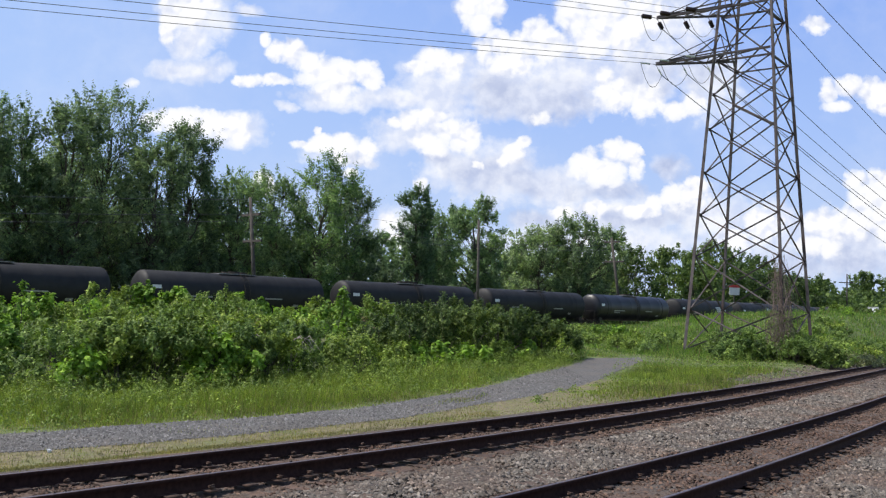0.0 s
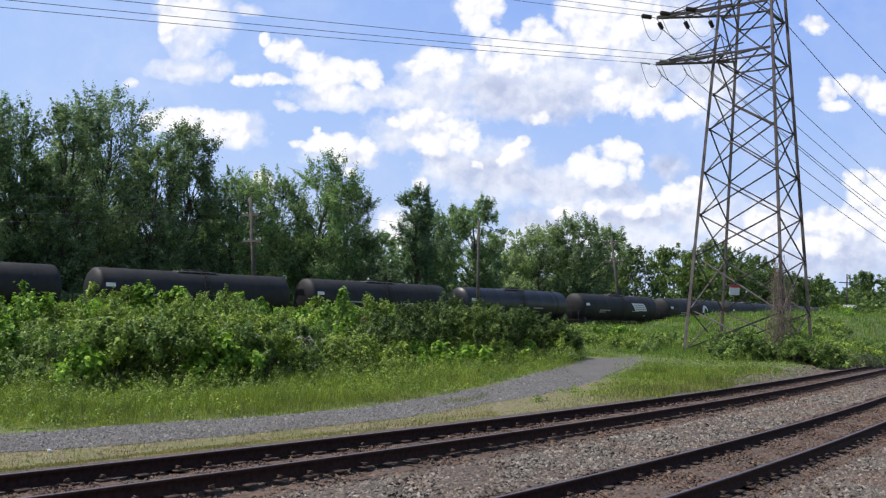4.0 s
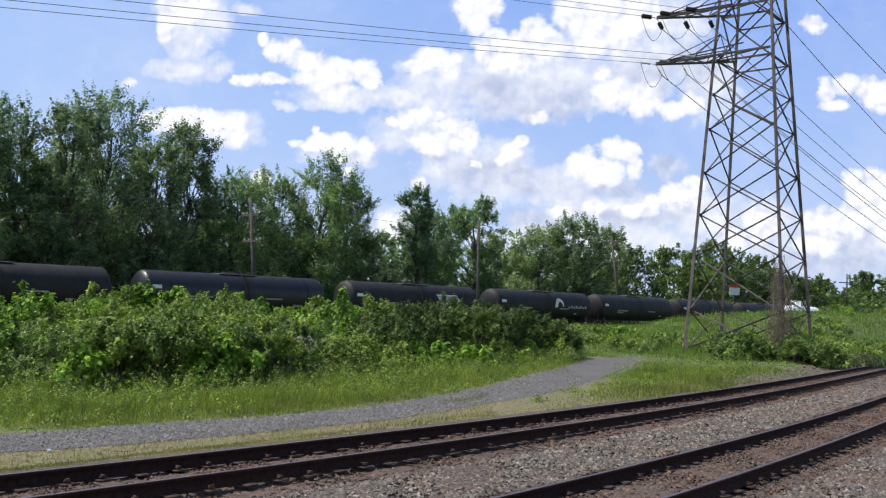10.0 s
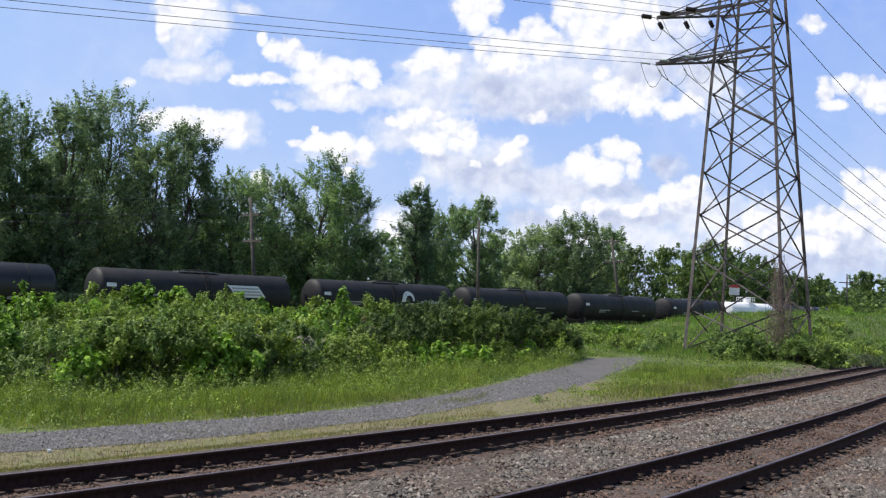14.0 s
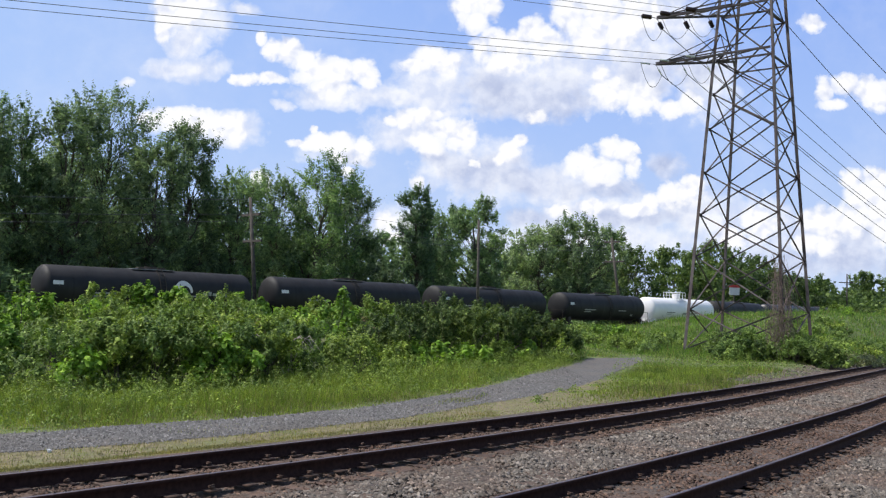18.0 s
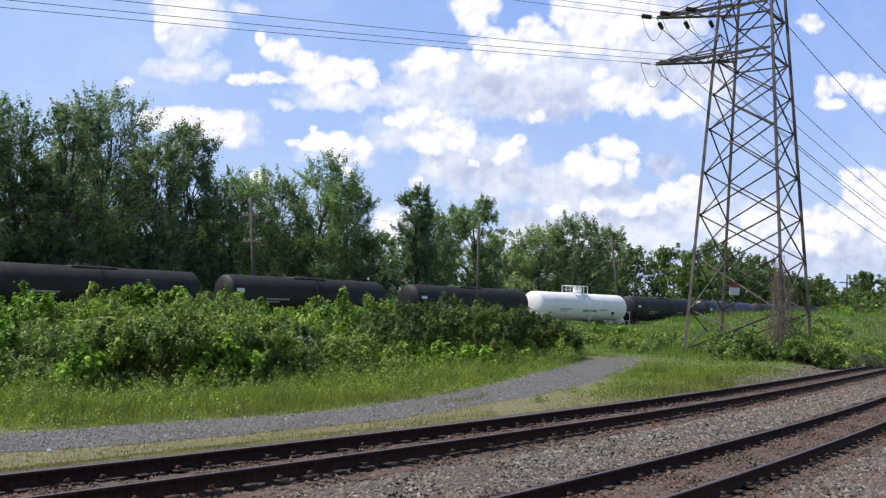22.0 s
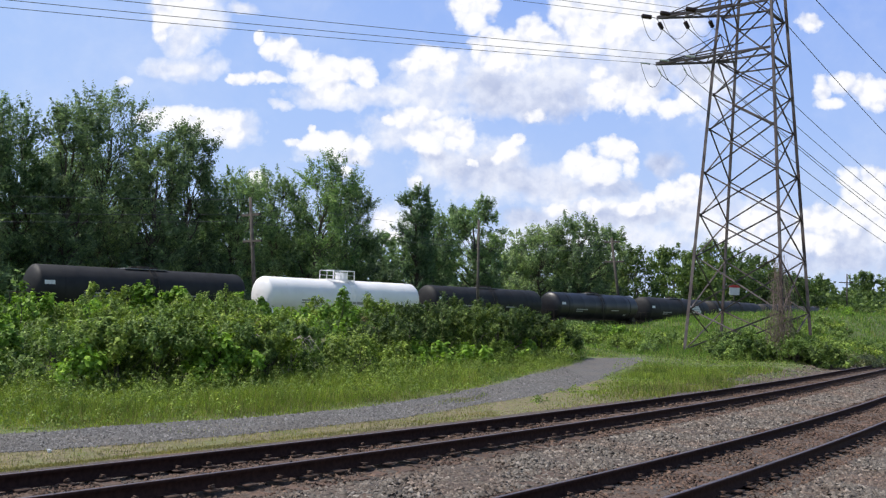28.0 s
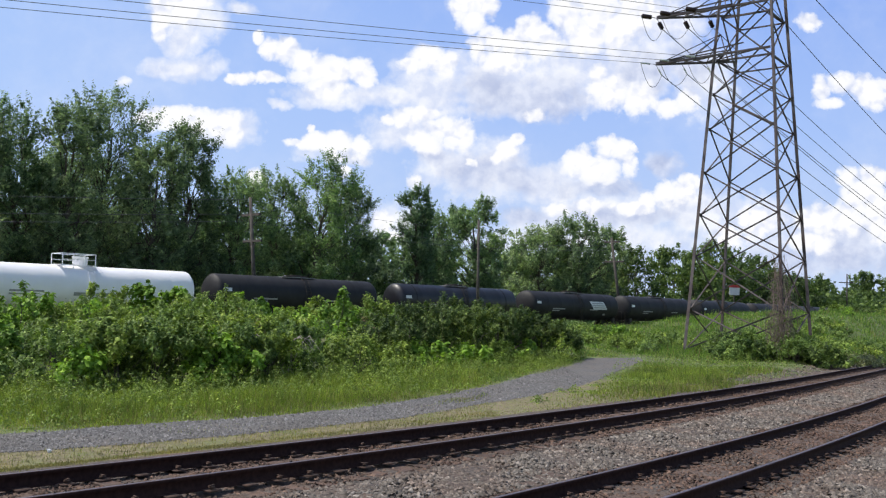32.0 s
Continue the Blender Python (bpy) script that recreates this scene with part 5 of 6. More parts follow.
# ---------------------------------------------------------------- bushes
def bush(x, y, top, half, kind, seed, n_leaf, leaf, label, even=0.38, bare=0.0):
    """A shrub; bare: the share of its height below which only stems show."""
    rng = np.random.default_rng(seed)
    z0 = float(ground_z(x, y))
    H = max(0.6, top - z0)
    root = tagged(new("bush"), label, "bush", "shrubs on the mound")
    root.matrix_basis = Matrix.Translation((x, y, z0))
    pieces, lobes = [], []
    for i in range(9):
        az = i * 2.4 + rng.normal() * 0.4
        r = half * 0.85 * math.sqrt((i + 0.3) / 9)
        h = H * rng.uniform(even, 1.0) * (1 - 0.4 * (r / half) ** 2)
        lr = min(0.5 * h, half * rng.uniform(0.28, 0.46))
        c = np.array([math.cos(az) * r, math.sin(az) * r, h - lr])
        c[2] = max(c[2], bare * H + lr)
        lobes.append((*c, lr))
        if i % 3 == 1 and seed % 3 and not bare:
            lobes.append((c[0] * 1.1, c[1] * 1.1, c[2] * 0.5, lr * 1.05))
        q = np.linspace(0, 1, 5)
        p = np.stack([c[0] * q ** 1.3, c[1] * q ** 1.3, -0.1 + (h - lr * 0.3 + 0.1) * q ** 0.85], 1)
        p[1:] += rng.normal(size=(4, 3)) * 0.05
        pieces.append(tube_np(p, 0.022 * (1 - 0.75 * q), 4))
    v, f = join_np(pieces)
    part("stem", mesh_np("stem", v, f, M_BARK), root)
    # fine-leaved kinds carry more and smaller leaves
    if kind != 1:
        n_leaf, leaf = (int(n_leaf * 2.3), leaf * 0.73) if y < 45 else (int(n_leaf * 1.5), leaf * 0.86)
    pts, nrm = lobes_leaves(rng, lobes, n_leaf, 70, 0.2, 0.75)
    pts[:, 2] = np.clip(pts[:, 2], 0.03, H + 0.1)
    lv, lf = leaves_np(rng, pts, leaf, leaf * 0.66, up=0.35, normals=nrm, small=kind != 1)
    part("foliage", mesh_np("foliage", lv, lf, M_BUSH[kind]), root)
    return root


BUSH_LABEL = ("leafy green shrub on the overgrown mound", "bright green large-leaved weed clump on the mound", "dense dark green rounded shrub on the mound", "dry brown withered shrub on the mound", "cool green leafy shrub on the overgrown mound")
# crest of the mound: distance along the far track, height of the foliage there
CREST = ((-48, -43, -39, -36, -34, -32, -29, -26, -24, -21, -17.5, -13, -9.5, -3, 3, 8, 11.5), (2.4, 2.3, 2.6, 2.9, 2.7, 2.1, 1.95, 1.75, 2.2, 2.2, 2.6, 2.75, 2.25, 2.6, 2.6, 1.7, 0.9))


CLUMPS = ((-20.2, 53.0, 3.0, 1.2, 0), (-19.0, 54.0, 3.05, 1.2, 0), (-17.9, 55.2, 3.35, 1.1, 1), (-16.7, 56.2, 3.1, 1.2, 1), (-15.3, 57.6, 2.35, 0.9, 1), (-13.2, 59.8, 2.8, 0.9, 1), (-12.2, 60.8, 2.4, 0.8, 1),
          (-8.6, 64.3, 2.9, 1.1, 0), (-7.6, 65.2, 2.6, 1.0, 0), (-5.7, 67.2, 3.15, 1.2, 0), (-4.4, 68.3, 2.9, 1.2, 0), (-2.6, 70.0, 2.6, 1.3, 2), (0.2, 72.8, 2.45, 1.4, 2), (3.4, 75.6, 2.75, 1.4, 2))


def build_bushes():
    rng = np.random.default_rng(21)
    k = 0
    # the mound between the gravel path and the far track, row behind row
    front = [(-40, 4.5), (-11.3, 24.6), (-9.2, 26.2), (-6.2, 28.4), (-3.6, 34.0), (0.5, 39.0), (3.3, 43.6), (6.3, 48.0)]
    fx, fy = np.array([p[0] for p in front]), np.array([p[1] for p in front])
    length = np.concatenate([[0], np.cumsum(np.hypot(np.diff(fx), np.diff(fy)))])
    for row in range(9):
        d = 0.6 + row * 2.5
        for q in np.arange(18, length[-1], 2.7):
            q = q + rng.uniform(-0.7, 0.7)
            bx, by = np.interp(q, length, fx), np.interp(q, length, fy)
            x, y = bx + TN[0] * d * 0.9 + rng.normal() * 0.3, by + TN[1] * d * 1.15 + rng.normal() * 0.5
            s, o = train_coords(np.array(x), np.array(y))
            s, o = float(s), float(o)
            if o > -8.5 or s > 11:
                continue
            if row < 1 and -10.8 < x < -4.9:
                continue
            crest = np.interp(s, *CREST)
            rise = min(1.0, 0.56 + 0.075 * d)
            top = -0.5 + (crest + 0.5) * rise * rng.uniform(0.6, 1.1)
            right = s > -12 and d < 17
            kind = 2 if (right and rng.random() < 0.75) else int(rng.choice([0, 4, 4] if right else [0, 0, 1, 1, 4, 4]))
            near = y < 45
            leaf = {0: 0.115, 1: 0.17, 2: 0.105, 4: 0.12}[kind] * (1.0 if near else 1.25)
            bush(x, y, top, rng.uniform(1.1, 2.0), kind, 1000 + k, (2000 if kind == 1 else 2700) if near else (900 if kind == 1 else 1250), leaf, BUSH_LABEL[kind])
            k += 1
    # the dense rounded shrubs that end the mound
    for i, (x, y, top, half) in enumerate(((-2.8, 39.0, 1.5, 1.5), (-1.5, 40.5, 1.95, 1.6), (0.0, 42.2, 2.35, 1.7), (1.4, 43.8, 2.55, 1.7), (2.8, 45.6, 2.65, 1.7), (4.2, 47.4, 2.55, 1.7), (5.4, 49.0, 2.15, 1.5),
                                           (6.4, 50.2, 1.65, 1.2), (7.1, 50.9, 0.95, 0.9), (0.2, 45.5, 2.8, 1.9), (2.2, 48.0, 2.75, 1.9), (4.2, 50.5, 2.45, 1.7), (5.8, 52.0, 1.8, 1.3), (-1.8, 43.5, 2.65, 1.9))):
        bush(x, y, top + 0.1, half, 2, 1900 + i, 5200, 0.115, BUSH_LABEL[2], 0.85)
    # clumps that stand above the crest
    for i, (x, y, top, half, kind) in enumerate(CLUMPS):
        bush(x, y, top, half, kind, 1960 + i, 1500, 0.26 if kind == 1 else 0.18, BUSH_LABEL[kind])
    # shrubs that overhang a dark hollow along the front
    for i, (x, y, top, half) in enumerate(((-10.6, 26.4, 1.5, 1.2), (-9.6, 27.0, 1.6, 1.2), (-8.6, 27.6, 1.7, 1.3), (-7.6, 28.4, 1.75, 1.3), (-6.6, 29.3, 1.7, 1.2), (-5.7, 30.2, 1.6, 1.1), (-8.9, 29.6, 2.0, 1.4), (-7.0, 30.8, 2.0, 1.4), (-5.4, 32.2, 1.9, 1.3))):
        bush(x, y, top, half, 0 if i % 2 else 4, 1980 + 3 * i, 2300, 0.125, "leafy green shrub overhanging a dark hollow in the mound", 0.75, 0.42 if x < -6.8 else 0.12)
    # low dark-leaved shrubs added inside the hollow to deepen its shade
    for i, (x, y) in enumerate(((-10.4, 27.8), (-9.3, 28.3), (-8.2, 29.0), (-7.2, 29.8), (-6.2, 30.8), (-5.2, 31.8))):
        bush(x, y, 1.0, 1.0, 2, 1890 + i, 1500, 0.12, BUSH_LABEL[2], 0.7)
    for i, (x, y, top, half) in enumerate(((-7.0, 27.9, 1.45, 0.8), (-6.3, 28.5, 1.1, 0.8), (-10.2, 25.7, 0.9, 0.7))):
        bush(x, y, top, half, 1, 1870 + i, 1500, 0.16, BUSH_LABEL[1], 0.6)
    # withered shrubs
    for i, (x, y, top, half) in enumerate(((-9.0, 36.0, 2.0, 1.0), (-7.8, 37.4, 2.0, 0.9), (-3.6, 41.0, 1.8, 0.6))):
        bush(x, y, top, half, 3, 1950 + i, 700, 0.11, BUSH_LABEL[3])
    # tall weeds on the bank beyond the tower
    for i in range(52):
        a, d = rng.uniform(radians(21), radians(28.5)), rng.uniform(68, 115)
        x, y = d * math.sin(a), d * math.cos(a)
        bush(x, y, float(ground_z(x, y)) + rng.uniform(0.45, 0.85), rng.uniform(1.0, 2.0), int(rng.choice([0, 4, 4])), 2200 + i, 650, 0.2, "tall green weeds on the grassy bank", 0.7)
    # rank weeds between the path's end and the tower
    for i in range(46):
        a, d = rng.uniform(0.14, 0.285), rng.uniform(53, 74)
        x, y = d * a, d
        if (x < 13 and y < 58) or (a > 0.245 and y < 64):
            continue
        bush(x, y, float(ground_z(x, y)) + rng.uniform(0.5, 1.0), rng.uniform(0.7, 1.4), int(rng.choice([0, 4, 4])), 2400 + i, 650, 0.15, "tall green weeds on the grassy bank", 0.6)
    # shrubs that close the bank where the far track bends away
    for i in range(22):
        tx, ty, _ = train_at(74 + i * 4.6)
        x, y = tx - TN[0] * 10 + rng.normal(), ty - TN[1] * 10 + rng.normal()
        bush(x, y, float(ground_z(x, y)) + rng.uniform(1.0, 1.7), rng.uniform(1.6, 2.6), 1 if i == 1 else int(rng.choice([0, 4, 2])), 2300 + i, 700, 0.3, "rounded green shrub on top of the grassy bank", 0.75)
    # fallen grey branches on the mound
    for i in range(7):
        x, y = -7.0 + 0.3 * i + rng.normal() * 0.15, 30.4 + 0.2 * i + rng.normal() * 0.25
        root = tagged(new("dead_branch", None), "bare pale grey dead branch lying on the shrubs", "branch", "dead branches on the mound")
        root.matrix_basis = Matrix.Translation((x, y, float(ground_z(x, y))))
        pieces = []
        for q in range(4):
            a, l = rng.uniform(-0.6, 0.6) + (np.pi if q % 2 else 0), rng.uniform(0.7, 1.5)
            t = np.linspace(0, 1, 7)
            p = np.stack([np.cos(a) * l * t, np.sin(a) * l * t - 0.4 * t, 2.35 * np.sin(0.5 + t * 0.9) - 0.75 * t ** 2 - 1.15 + (1.15 - 2.35 * np.sin(0.5)) * (t == 0)], 1)
            p[:, 2] *= 2.5
            p[1:] += rng.normal(size=(6, 3)) * 0.04
            p[0] = (0, 0, 0)
            pieces.append(tube_np(p, 0.03 - 0.022 * t, 5))
        v, f = join_np(pieces)
        part("limb", mesh_np("limb", v, f, M_DEADWOOD, True), root)
    # round the tower's feet, and on the bank beyond
    for i in range(40):
        x, y = rng.uniform(17.6, 25.4), rng.uniform(55.5, 62.0)
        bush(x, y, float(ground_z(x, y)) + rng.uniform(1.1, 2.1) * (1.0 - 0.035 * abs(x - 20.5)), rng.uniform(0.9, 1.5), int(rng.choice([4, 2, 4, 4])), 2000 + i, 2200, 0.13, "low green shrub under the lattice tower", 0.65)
    for i, (x, y) in enumerate(((26.8, 58.5), (28.2, 60.5), (29.4, 62.0), (27.6, 62.5))):
        bush(x, y, float(ground_z(x, y)) + 1.0, 1.3, 5, 2060 + i, 1100, 0.13, "pale grey-green dry brush beside the tower")
    for i, (x, y, h) in enumerate(((13.8, 70, 1.2), (15.4, 72, 1.3), (16.5, 71, 1.0), (12.5, 73, 0.9), (18.5, 76, 1.0), (21, 80, 1.0), (54, 120, 0.9))):
        bush(x, y, float(ground_z(x, y)) + h * 0.8, 1.1, 0 if i % 3 else 1, 2100 + i, 1300, 0.16, "bright green weed clump on the grassy bank")


def build_grass():
    rng = np.random.default_rng(3)
    n = 900000
    az = rng.uniform(radians(-30), radians(31), n)
    d = 13.5 * (185 / 13.5) ** (rng.random(n) ** 1.25)
    x, y = d * np.sin(az), d * np.cos(az)
    nn, ff = np.array(PATH_NEAR), np.array(PATH_FAR)
    yn, yf = np.interp(x, nn[:, 0], nn[:, 1]), np.interp(x, ff[:, 0], ff[:, 1])
    sway = 0.16 * np.sin(x * 1.9) + 0.1 * np.sin(x * 4.7 + 1)
    on_path = (y > yn + sway * 0.5) & (y < yf + sway * 0.5) & (rng.random(n) > smooth(12.0, 12.6, x)) & ~((x > -1.2) & (x < 1.6) & (np.abs((y - yn) / (yf - yn + 1e-6) - 0.42 - 0.08 * np.sin(x * 5)) < 0.13) & (rng.random(n) < 0.7)) & (rng.random(n) > 0.05 * smooth(0.1, 0.5, np.sin(x * 0.7 + y * 0.9)))
    s, o = train_coords(x, y)
    ns, off = near_coords(x, y)
    ok = (off < -1.05 - 0.3 * np.sin(ns * 0.9)) & ~on_path & (o < -3.2)
    # the strip by the rails is worn thin
    ok &= (y > yn + 0.4) | (x > 9.5) | (rng.random(n) < 0.5 + 0.5 * smooth(-2, 4, x) + 0.25 * np.sin(x * 1.1) * np.sin(y * 1.7))
    # nothing grows unseen under the shrubs
    fx, fy = [-40, -11.3, -9.2, -6.2, -3.6, 0.5, 3.3, 6.3, 8.0], [6, 26.5, 28, 30, 36, 41, 45.5, 50, 52]
    ok &= ~((s < 8) & (y > np.interp(x, fx, fy)) & (x < 8))
    # the shoulder is stony further along
    ok &= ~((off > -2.4) & (ns > 24) & (rng.random(n) < 0.85))
    x, y, d, s, o, ns, off, yn, yf = (q[ok] for q in (x, y, d, s, o, ns, off, yn, yf))
    n = len(x)
    verge = (y < yn + 0.4) & (rng.random(n) > smooth(2.0, 10.0, x)) & (x < 11)
    edge = np.minimum(np.abs(y - yf), np.abs(y - yn))
    tall = smooth(0.2, 3.5, edge) * ~((y > yn) & (y < yf) & (x < 11))
    h = np.where(verge, 0.065, 0.08 + 0.25 * tall)
    patch = 0.75 + 0.5 * np.sin(x * 0.8 + 2 * np.sin(y * 0.33)) * np.sin(y * 0.5 + x * 0.2)
    h = np.where(verge, h, h * patch.clip(0.45, 1.3))
    h = np.where((x > 1.5) & (y < 50) & (off > -9), h * 0.65, h)
    # ranker on the bank, sparse and pale beyond the tower
    h = h * np.where(verge, 1.0, 1 + 1.1 * smooth(55, 75, y) * (rng.random(n) ** 2))
    pale = smooth(25, 27, x) * (1 - smooth(31, 34, x)) * (y > 54) * (y < 68)
    straw = np.where(verge, rng.random(n) < 0.95 - 0.5 * smooth(-4, 5, x) + 0.2 * np.sin(x * 1.3) * np.sin(y * 0.9), rng.random(n) < 0.12 + 0.3 * (1 - tall) + 0.7 * pale + 0.3 * smooth(-4.0, -2.0, off) * (x > 2))
    for name, sel, mat, lab in (("green_grass", ~straw & (y < 47), M_GRASS, "bright green grass beside the gravel path"), ("bank_grass", ~straw & (y >= 47), M_BANK, "tall rank green grass on the bank"), ("dry_grass", straw, M_STRAW, "short dry yellowish grass beside the rails and path")):
        bx, by, bh, bd = x[sel], y[sel], h[sel], d[sel]
        m = len(bx)
        z = ground_z(bx, by)
        a = rng.uniform(0, np.pi, m)
        lean = rng.normal(size=(m, 2)) * 0.24
        hh = bh * (0.5 + rng.random(m))
        ww = (0.006 + bd * 0.00055) * (0.6 + 0.8 * rng.random(m))
        dx, dy, zz = np.cos(a) * ww / 2, np.sin(a) * ww / 2, np.zeros(m)
        b = np.stack([bx, by, z - 0.02], 1)
        w = np.stack([dx, dy, zz], 1)
        tipv = b + np.stack([lean[:, 0] * hh, lean[:, 1] * hh, hh], 1)
        v = np.stack([b - w, b + w, tipv], 1).reshape(-1, 3)
        f = np.arange(3 * m).reshape(-1, 3)
        tagged(new(name, mesh_np(name, v, f, mat)), lab, "grass", kind="stuff")


def build_weeds():
    """Broad-leaved weeds among the grass before the mound and on the bank."""
    rng = np.random.default_rng(8)
    fx, fy = [-40, -11.3, -9.2, -6.2, -3.6, 0.5, 3.3, 6.3, 8.0], [6, 25.5, 27, 29, 35, 40, 44.5, 49, 51]
    cx = rng.uniform(-15, 9, 3200)
    cy = np.interp(cx, fx, fy) - rng.random(3200) ** 1.5 * 10.0
    nn = np.array(PATH_FAR)
    ok = cy > np.interp(cx, nn[:, 0], nn[:, 1]) + 0.5 + 0.8 * rng.random(len(cx))
    cx, cy = cx[ok], cy[ok]
    az, d = rng.uniform(radians(5), radians(30), 1100), rng.uniform(30, 100, 1100)
    az = np.concatenate([az, rng.uniform(radians(6), radians(21), 700)])
    d = np.concatenate([d, rng.uniform(25, 56, 700)])
    cx, cy = np.concatenate([cx, d * np.sin(az)]), np.concatenate([cy, d * np.cos(az)])
    ns, off = near_coords(cx, cy)
    s, o = train_coords(cx, cy)
    keep = (off < -3.0) & (o < -4) & ~((cx > 1.5) & (cx < 12.6) & (cy > np.interp(cx, *np.array(PATH_NEAR).T) - 0.3) & (cy < np.interp(cx, *np.array(PATH_FAR).T) + 0.3))
    cx, cy = cx[keep], cy[keep]
    big = 1 + 0.012 * np.hypot(cx, cy)
    gap = cy - np.interp(cx, nn[:, 0], nn[:, 1])
    tall = rng.uniform(0.12, 0.8, len(cx)) ** 1.4 * np.where(cy > 40, 1.2, 0.35 + 0.85 * smooth(0.5, 6, gap))
    i = rng.integers(0, len(cx), 150000)
    q = rng.random(150000)
    r = 0.16 * (1.2 - q) * big[i]
    a = rng.uniform(0, 2 * np.pi, 150000)
    x, y = cx[i] + r * np.cos(a), cy[i] + r * np.sin(a)
    z = ground_z(x, y) + q * tall[i]
    nrm = np.stack([np.cos(a), np.sin(a), np.full(150000, 0.8)], 1)
    v, f = leaves_np(rng, np.stack([x, y, z], 1), 0.054, 0.03, up=0.2, normals=nrm, small=True)
    tagged(new("weeds", mesh_np("weeds", v, f, M_BUSH[0])), "leafy green weeds standing in the grass", "weeds", kind="stuff")


# ---------------------------------------------------------------- poles and far things
def pole(x, y, top, lean_x, arms, label, r=0.16):
    z0 = float(ground_z(x, y))
    root = tagged(new("utility_pole"), label, "utility pole", "wooden poles along the railway")
    root.matrix_basis = Matrix.Translation((x, y, z0))
    h = top - z0
    ax = Vector((lean_x, 0, 1))
    bm = bmesh.new()
    rod(bm, (0, 0, -0.3), ax * h, r, r * 0.65, 12)
    part("post", bm_mesh("post", bm, M_POLE, True), root)
    for drop, half_len, turn in arms:
        c = ax * (h - drop)
        w = Vector((math.cos(turn), math.sin(turn), 0))
        bm = bmesh.new()
        bar(bm, c - w * half_len, c + w * half_len, 0.15 * r / 0.16, 0.16 * r / 0.16)
        arm = part("crossarm", bm_mesh("crossarm", bm, M_POLE), root)
        bm = bmesh.new()
        for t in (-0.9, -0.45, 0.45, 0.9):
            q = c + w * (half_len * t)
            rod(bm, q, q + Vector((0, 0, 0.25)), 0.05, 0.035, 8)
        part("pin_insulators", bm_mesh("pin_insulators", bm, M_INSULW, True), arm)
        for sg in (-1, 1):
            bm = bmesh.new()
            bar(bm, c + w * (half_len * 0.5 * sg), c - Vector((0, 0, 0.7)), 0.05)
            part("brace", bm_mesh("brace", bm, M_POLE), arm)
    return root


def build_far_woods():
    """Distant wood edge beyond the field."""
    rng = np.random.default_rng(14)
    n = 16000
    t = rng.random(n)
    x = 62 + 150 * t + rng.normal(size=n) * 3
    y = 205 + 170 * t + rng.normal(size=n) * 6
    top = 6.5 + 2.0 * np.sin(t * 31) + 1.4 * np.sin(t * 77 + 2) + 2.0 * t
    z = ground_z(x, y) + rng.random(n) ** 0.8 * top
    v, f = leaves_np(rng, np.stack([x, y, z], 1), 1.15, 0.8)
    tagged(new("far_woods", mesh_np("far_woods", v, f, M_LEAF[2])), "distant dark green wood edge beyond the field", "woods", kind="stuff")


def build_poles():
    lt = math.atan2(TN[1], TN[0])
    pole(-15.65, 77.3, 11.0, -0.092, ((1.5, 1.4, lt), (3.75, 1.4, lt)), "old wooden utility pole with two crossarms by the trees", 0.2)
    pole(3.45, 84.1, 10.4, -0.02, (), "bare grey wooden pole in front of the train")
    pole(23.9, 119.0, 12.0, -0.14, ((0.6, 1.2, lt), (3.2, 1.5, lt)), "leaning wooden utility pole with two crossarms", 0.23)
    pole(112.0, 250.0, 14.7, 0.0, ((2.4, 2.3, 0.1),), "distant wooden pole with one crossarm", 0.26)
    for z in (10.8, 9.55, 8.95):
        wire("pole_wire", (-16.9, 77.3, z), (-60, 38, z - 3.9), 0.5, 0.017, "thin wire running along the pole line")
        wire("pole_wire", (-16.9, 77.3, z), (22.0, 119.0, z + 1.4), 0.9, 0.014, "thin wire running along the pole line")


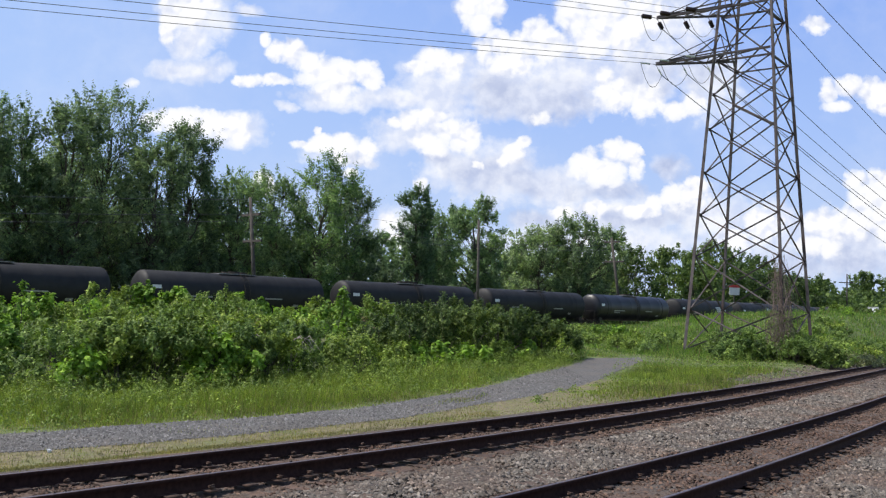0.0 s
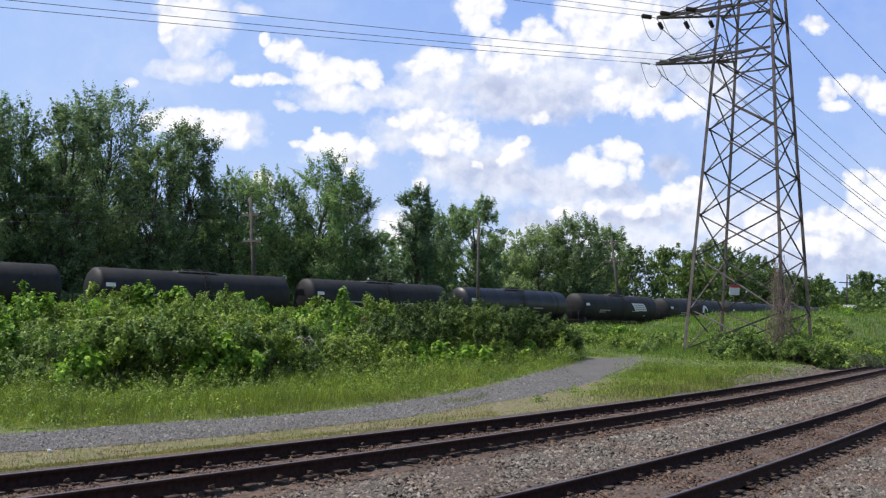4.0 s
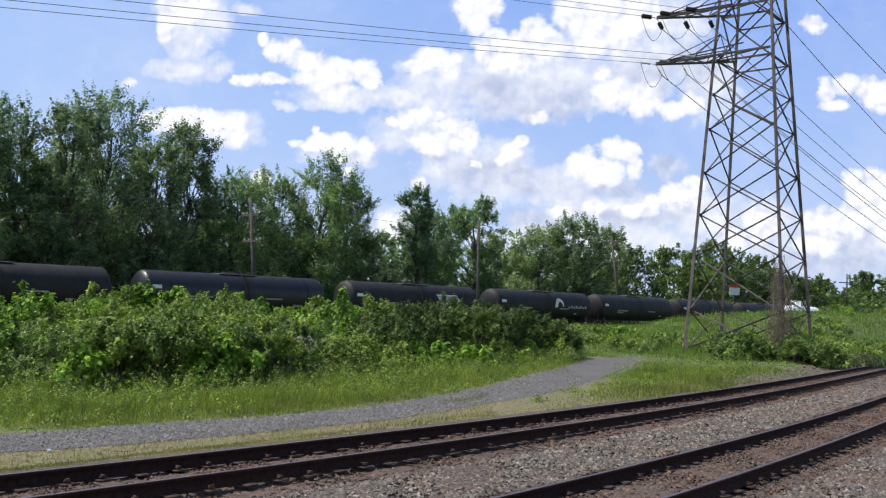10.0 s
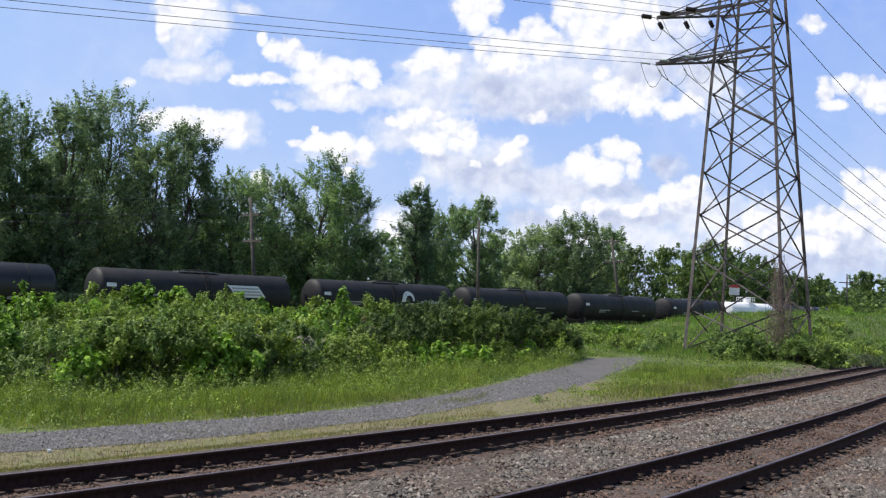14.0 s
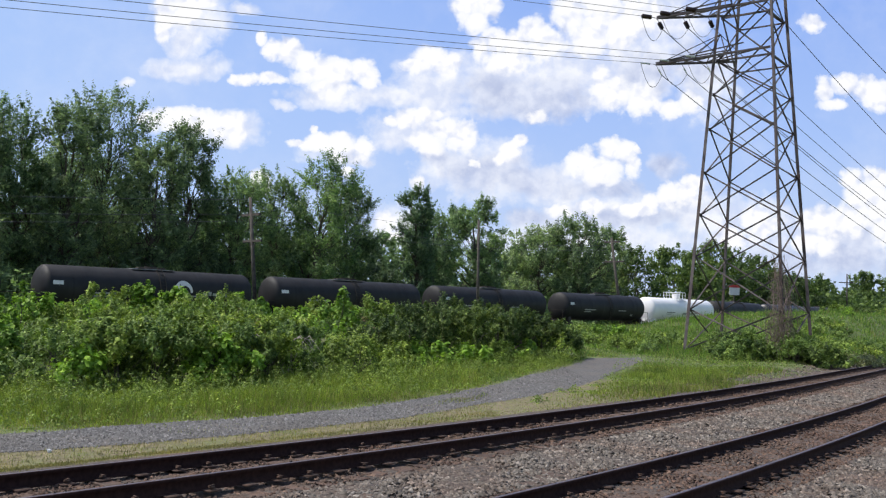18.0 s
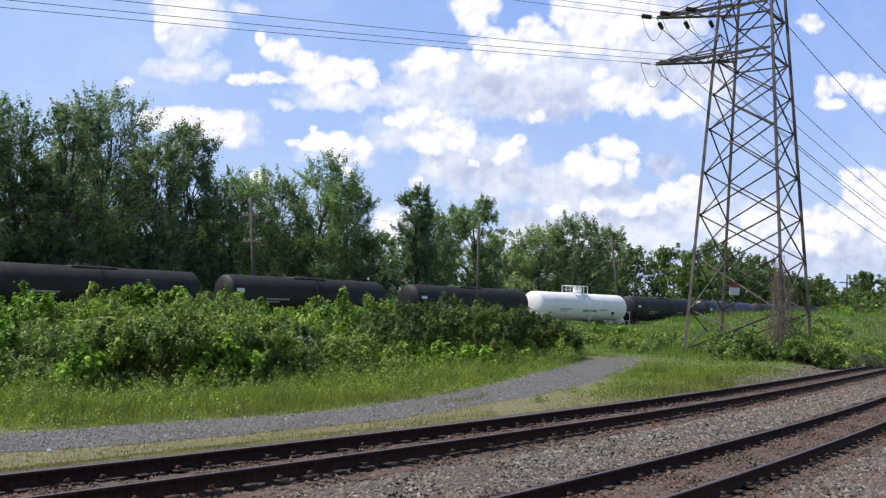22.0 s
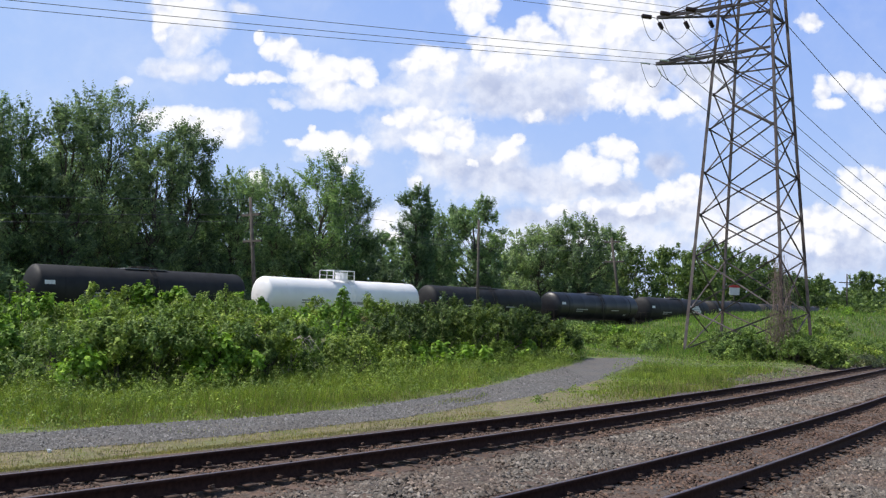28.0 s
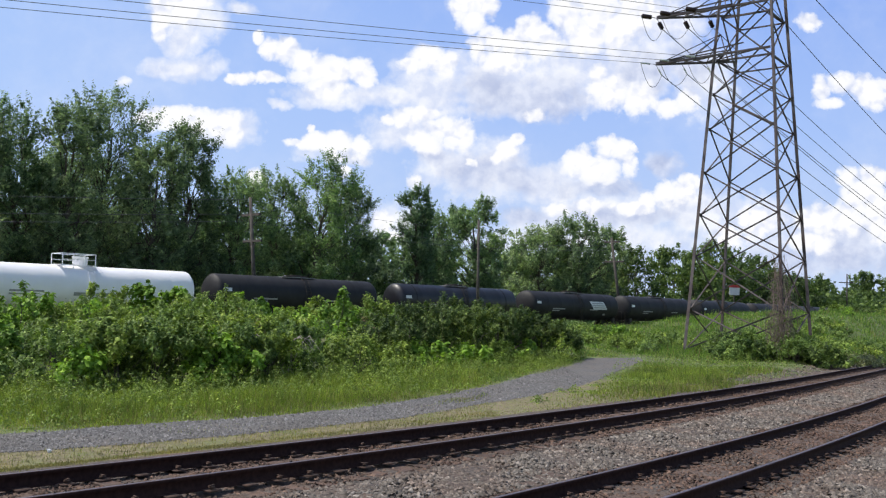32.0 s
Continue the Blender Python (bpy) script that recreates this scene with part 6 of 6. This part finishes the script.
def build_far():
    # small white sign with a red top beyond the train
    root = tagged(new("sign"), "small white sign board with a red top on a post", "sign")
    x, y = 48.5, 150.0
    z0 = float(ground_z(x, y))
    root.matrix_basis = Matrix.Translation((x, y, z0))
    bm = bmesh.new()
    bar(bm, (0, 0, -0.2), (0, 0, 5.6 - z0), 0.14)
    part("post", bm_mesh("post", bm, M_POLE), root)
    bm = bmesh.new()
    box(bm, (1.7, 0.08, 1.3), (0, -0.1, 6.25 - z0), bevel=0.03)
    part("board", bm_mesh("board", bm, M_SIGNW), root)
    bm = bmesh.new()
    v = [bm.verts.new(p) for p in ((-1.0, -0.16, 6.85 - z0), (1.0, -0.16, 6.85 - z0), (0.5, -0.16, 7.3 - z0), (-0.4, -0.16, 7.3 - z0))]
    bm.faces.new(v)
    r = bmesh.ops.extrude_face_region(bm, geom=bm.faces[:])
    bmesh.ops.translate(bm, vec=(0, 0.1, 0), verts=[e for e in r["geom"] if isinstance(e, bmesh.types.BMVert)])
    part("top_panel", bm_mesh("top_panel", bm, M_RED), root, "red top panel")


# ---------------------------------------------------------------- build
build_ground()
strip("gravel_path", PATH_NEAR, PATH_FAR, M_PATH, 0.02, "grey gravel service path along the tracks", "path")
_vs = np.linspace(-24, 22, 40)
_vx, _vy, _ = near_at(_vs, -1.35)
strip("verge", list(zip(_vx, _vy)), [(-19, 9.4)] + [(a, b + 0.4) for a, b in PATH_NEAR[2:13]], M_VERGE, 0.012, "dry tan soil verge between rail and path", "verge", 80, 8)
build_tracks()
build_stones()
build_gravel()
SKY = build_sky()
build_tower()
build_lines()
build_vine()
build_train()
build_trees()
build_undergrowth()
build_far_woods()
build_bushes()
build_grass()
build_weeds()
build_poles()
build_far()


# ---------------------------------------------------------------- movement
def run_of(t):
    """How far the train has come at t seconds."""
    return 5.47 * t + 0.0047 * t * t


def motions():
    times = [0, 3, 6, 9, 12, 15, 18, 21, 24, 27, 30, 32]
    for car, s0 in CARS:
        rows = []
        for t in times:
            s = s0 - run_of(t)
            x, y, h = train_at(s)
            rows.append((t, pose(x, y, 0, 0, 0, math.degrees(h))))
        walk(car, rows)
    rows = []
    for t in (0, 16, 32):
        k = (t - 16) / 32
        rows.append((t, Matrix.Translation(EYE) @ pose(0, 0, 0, 0.14 * k, -0.2 * k, 0.38 * k)))
    walk(SKY, rows)


motions()
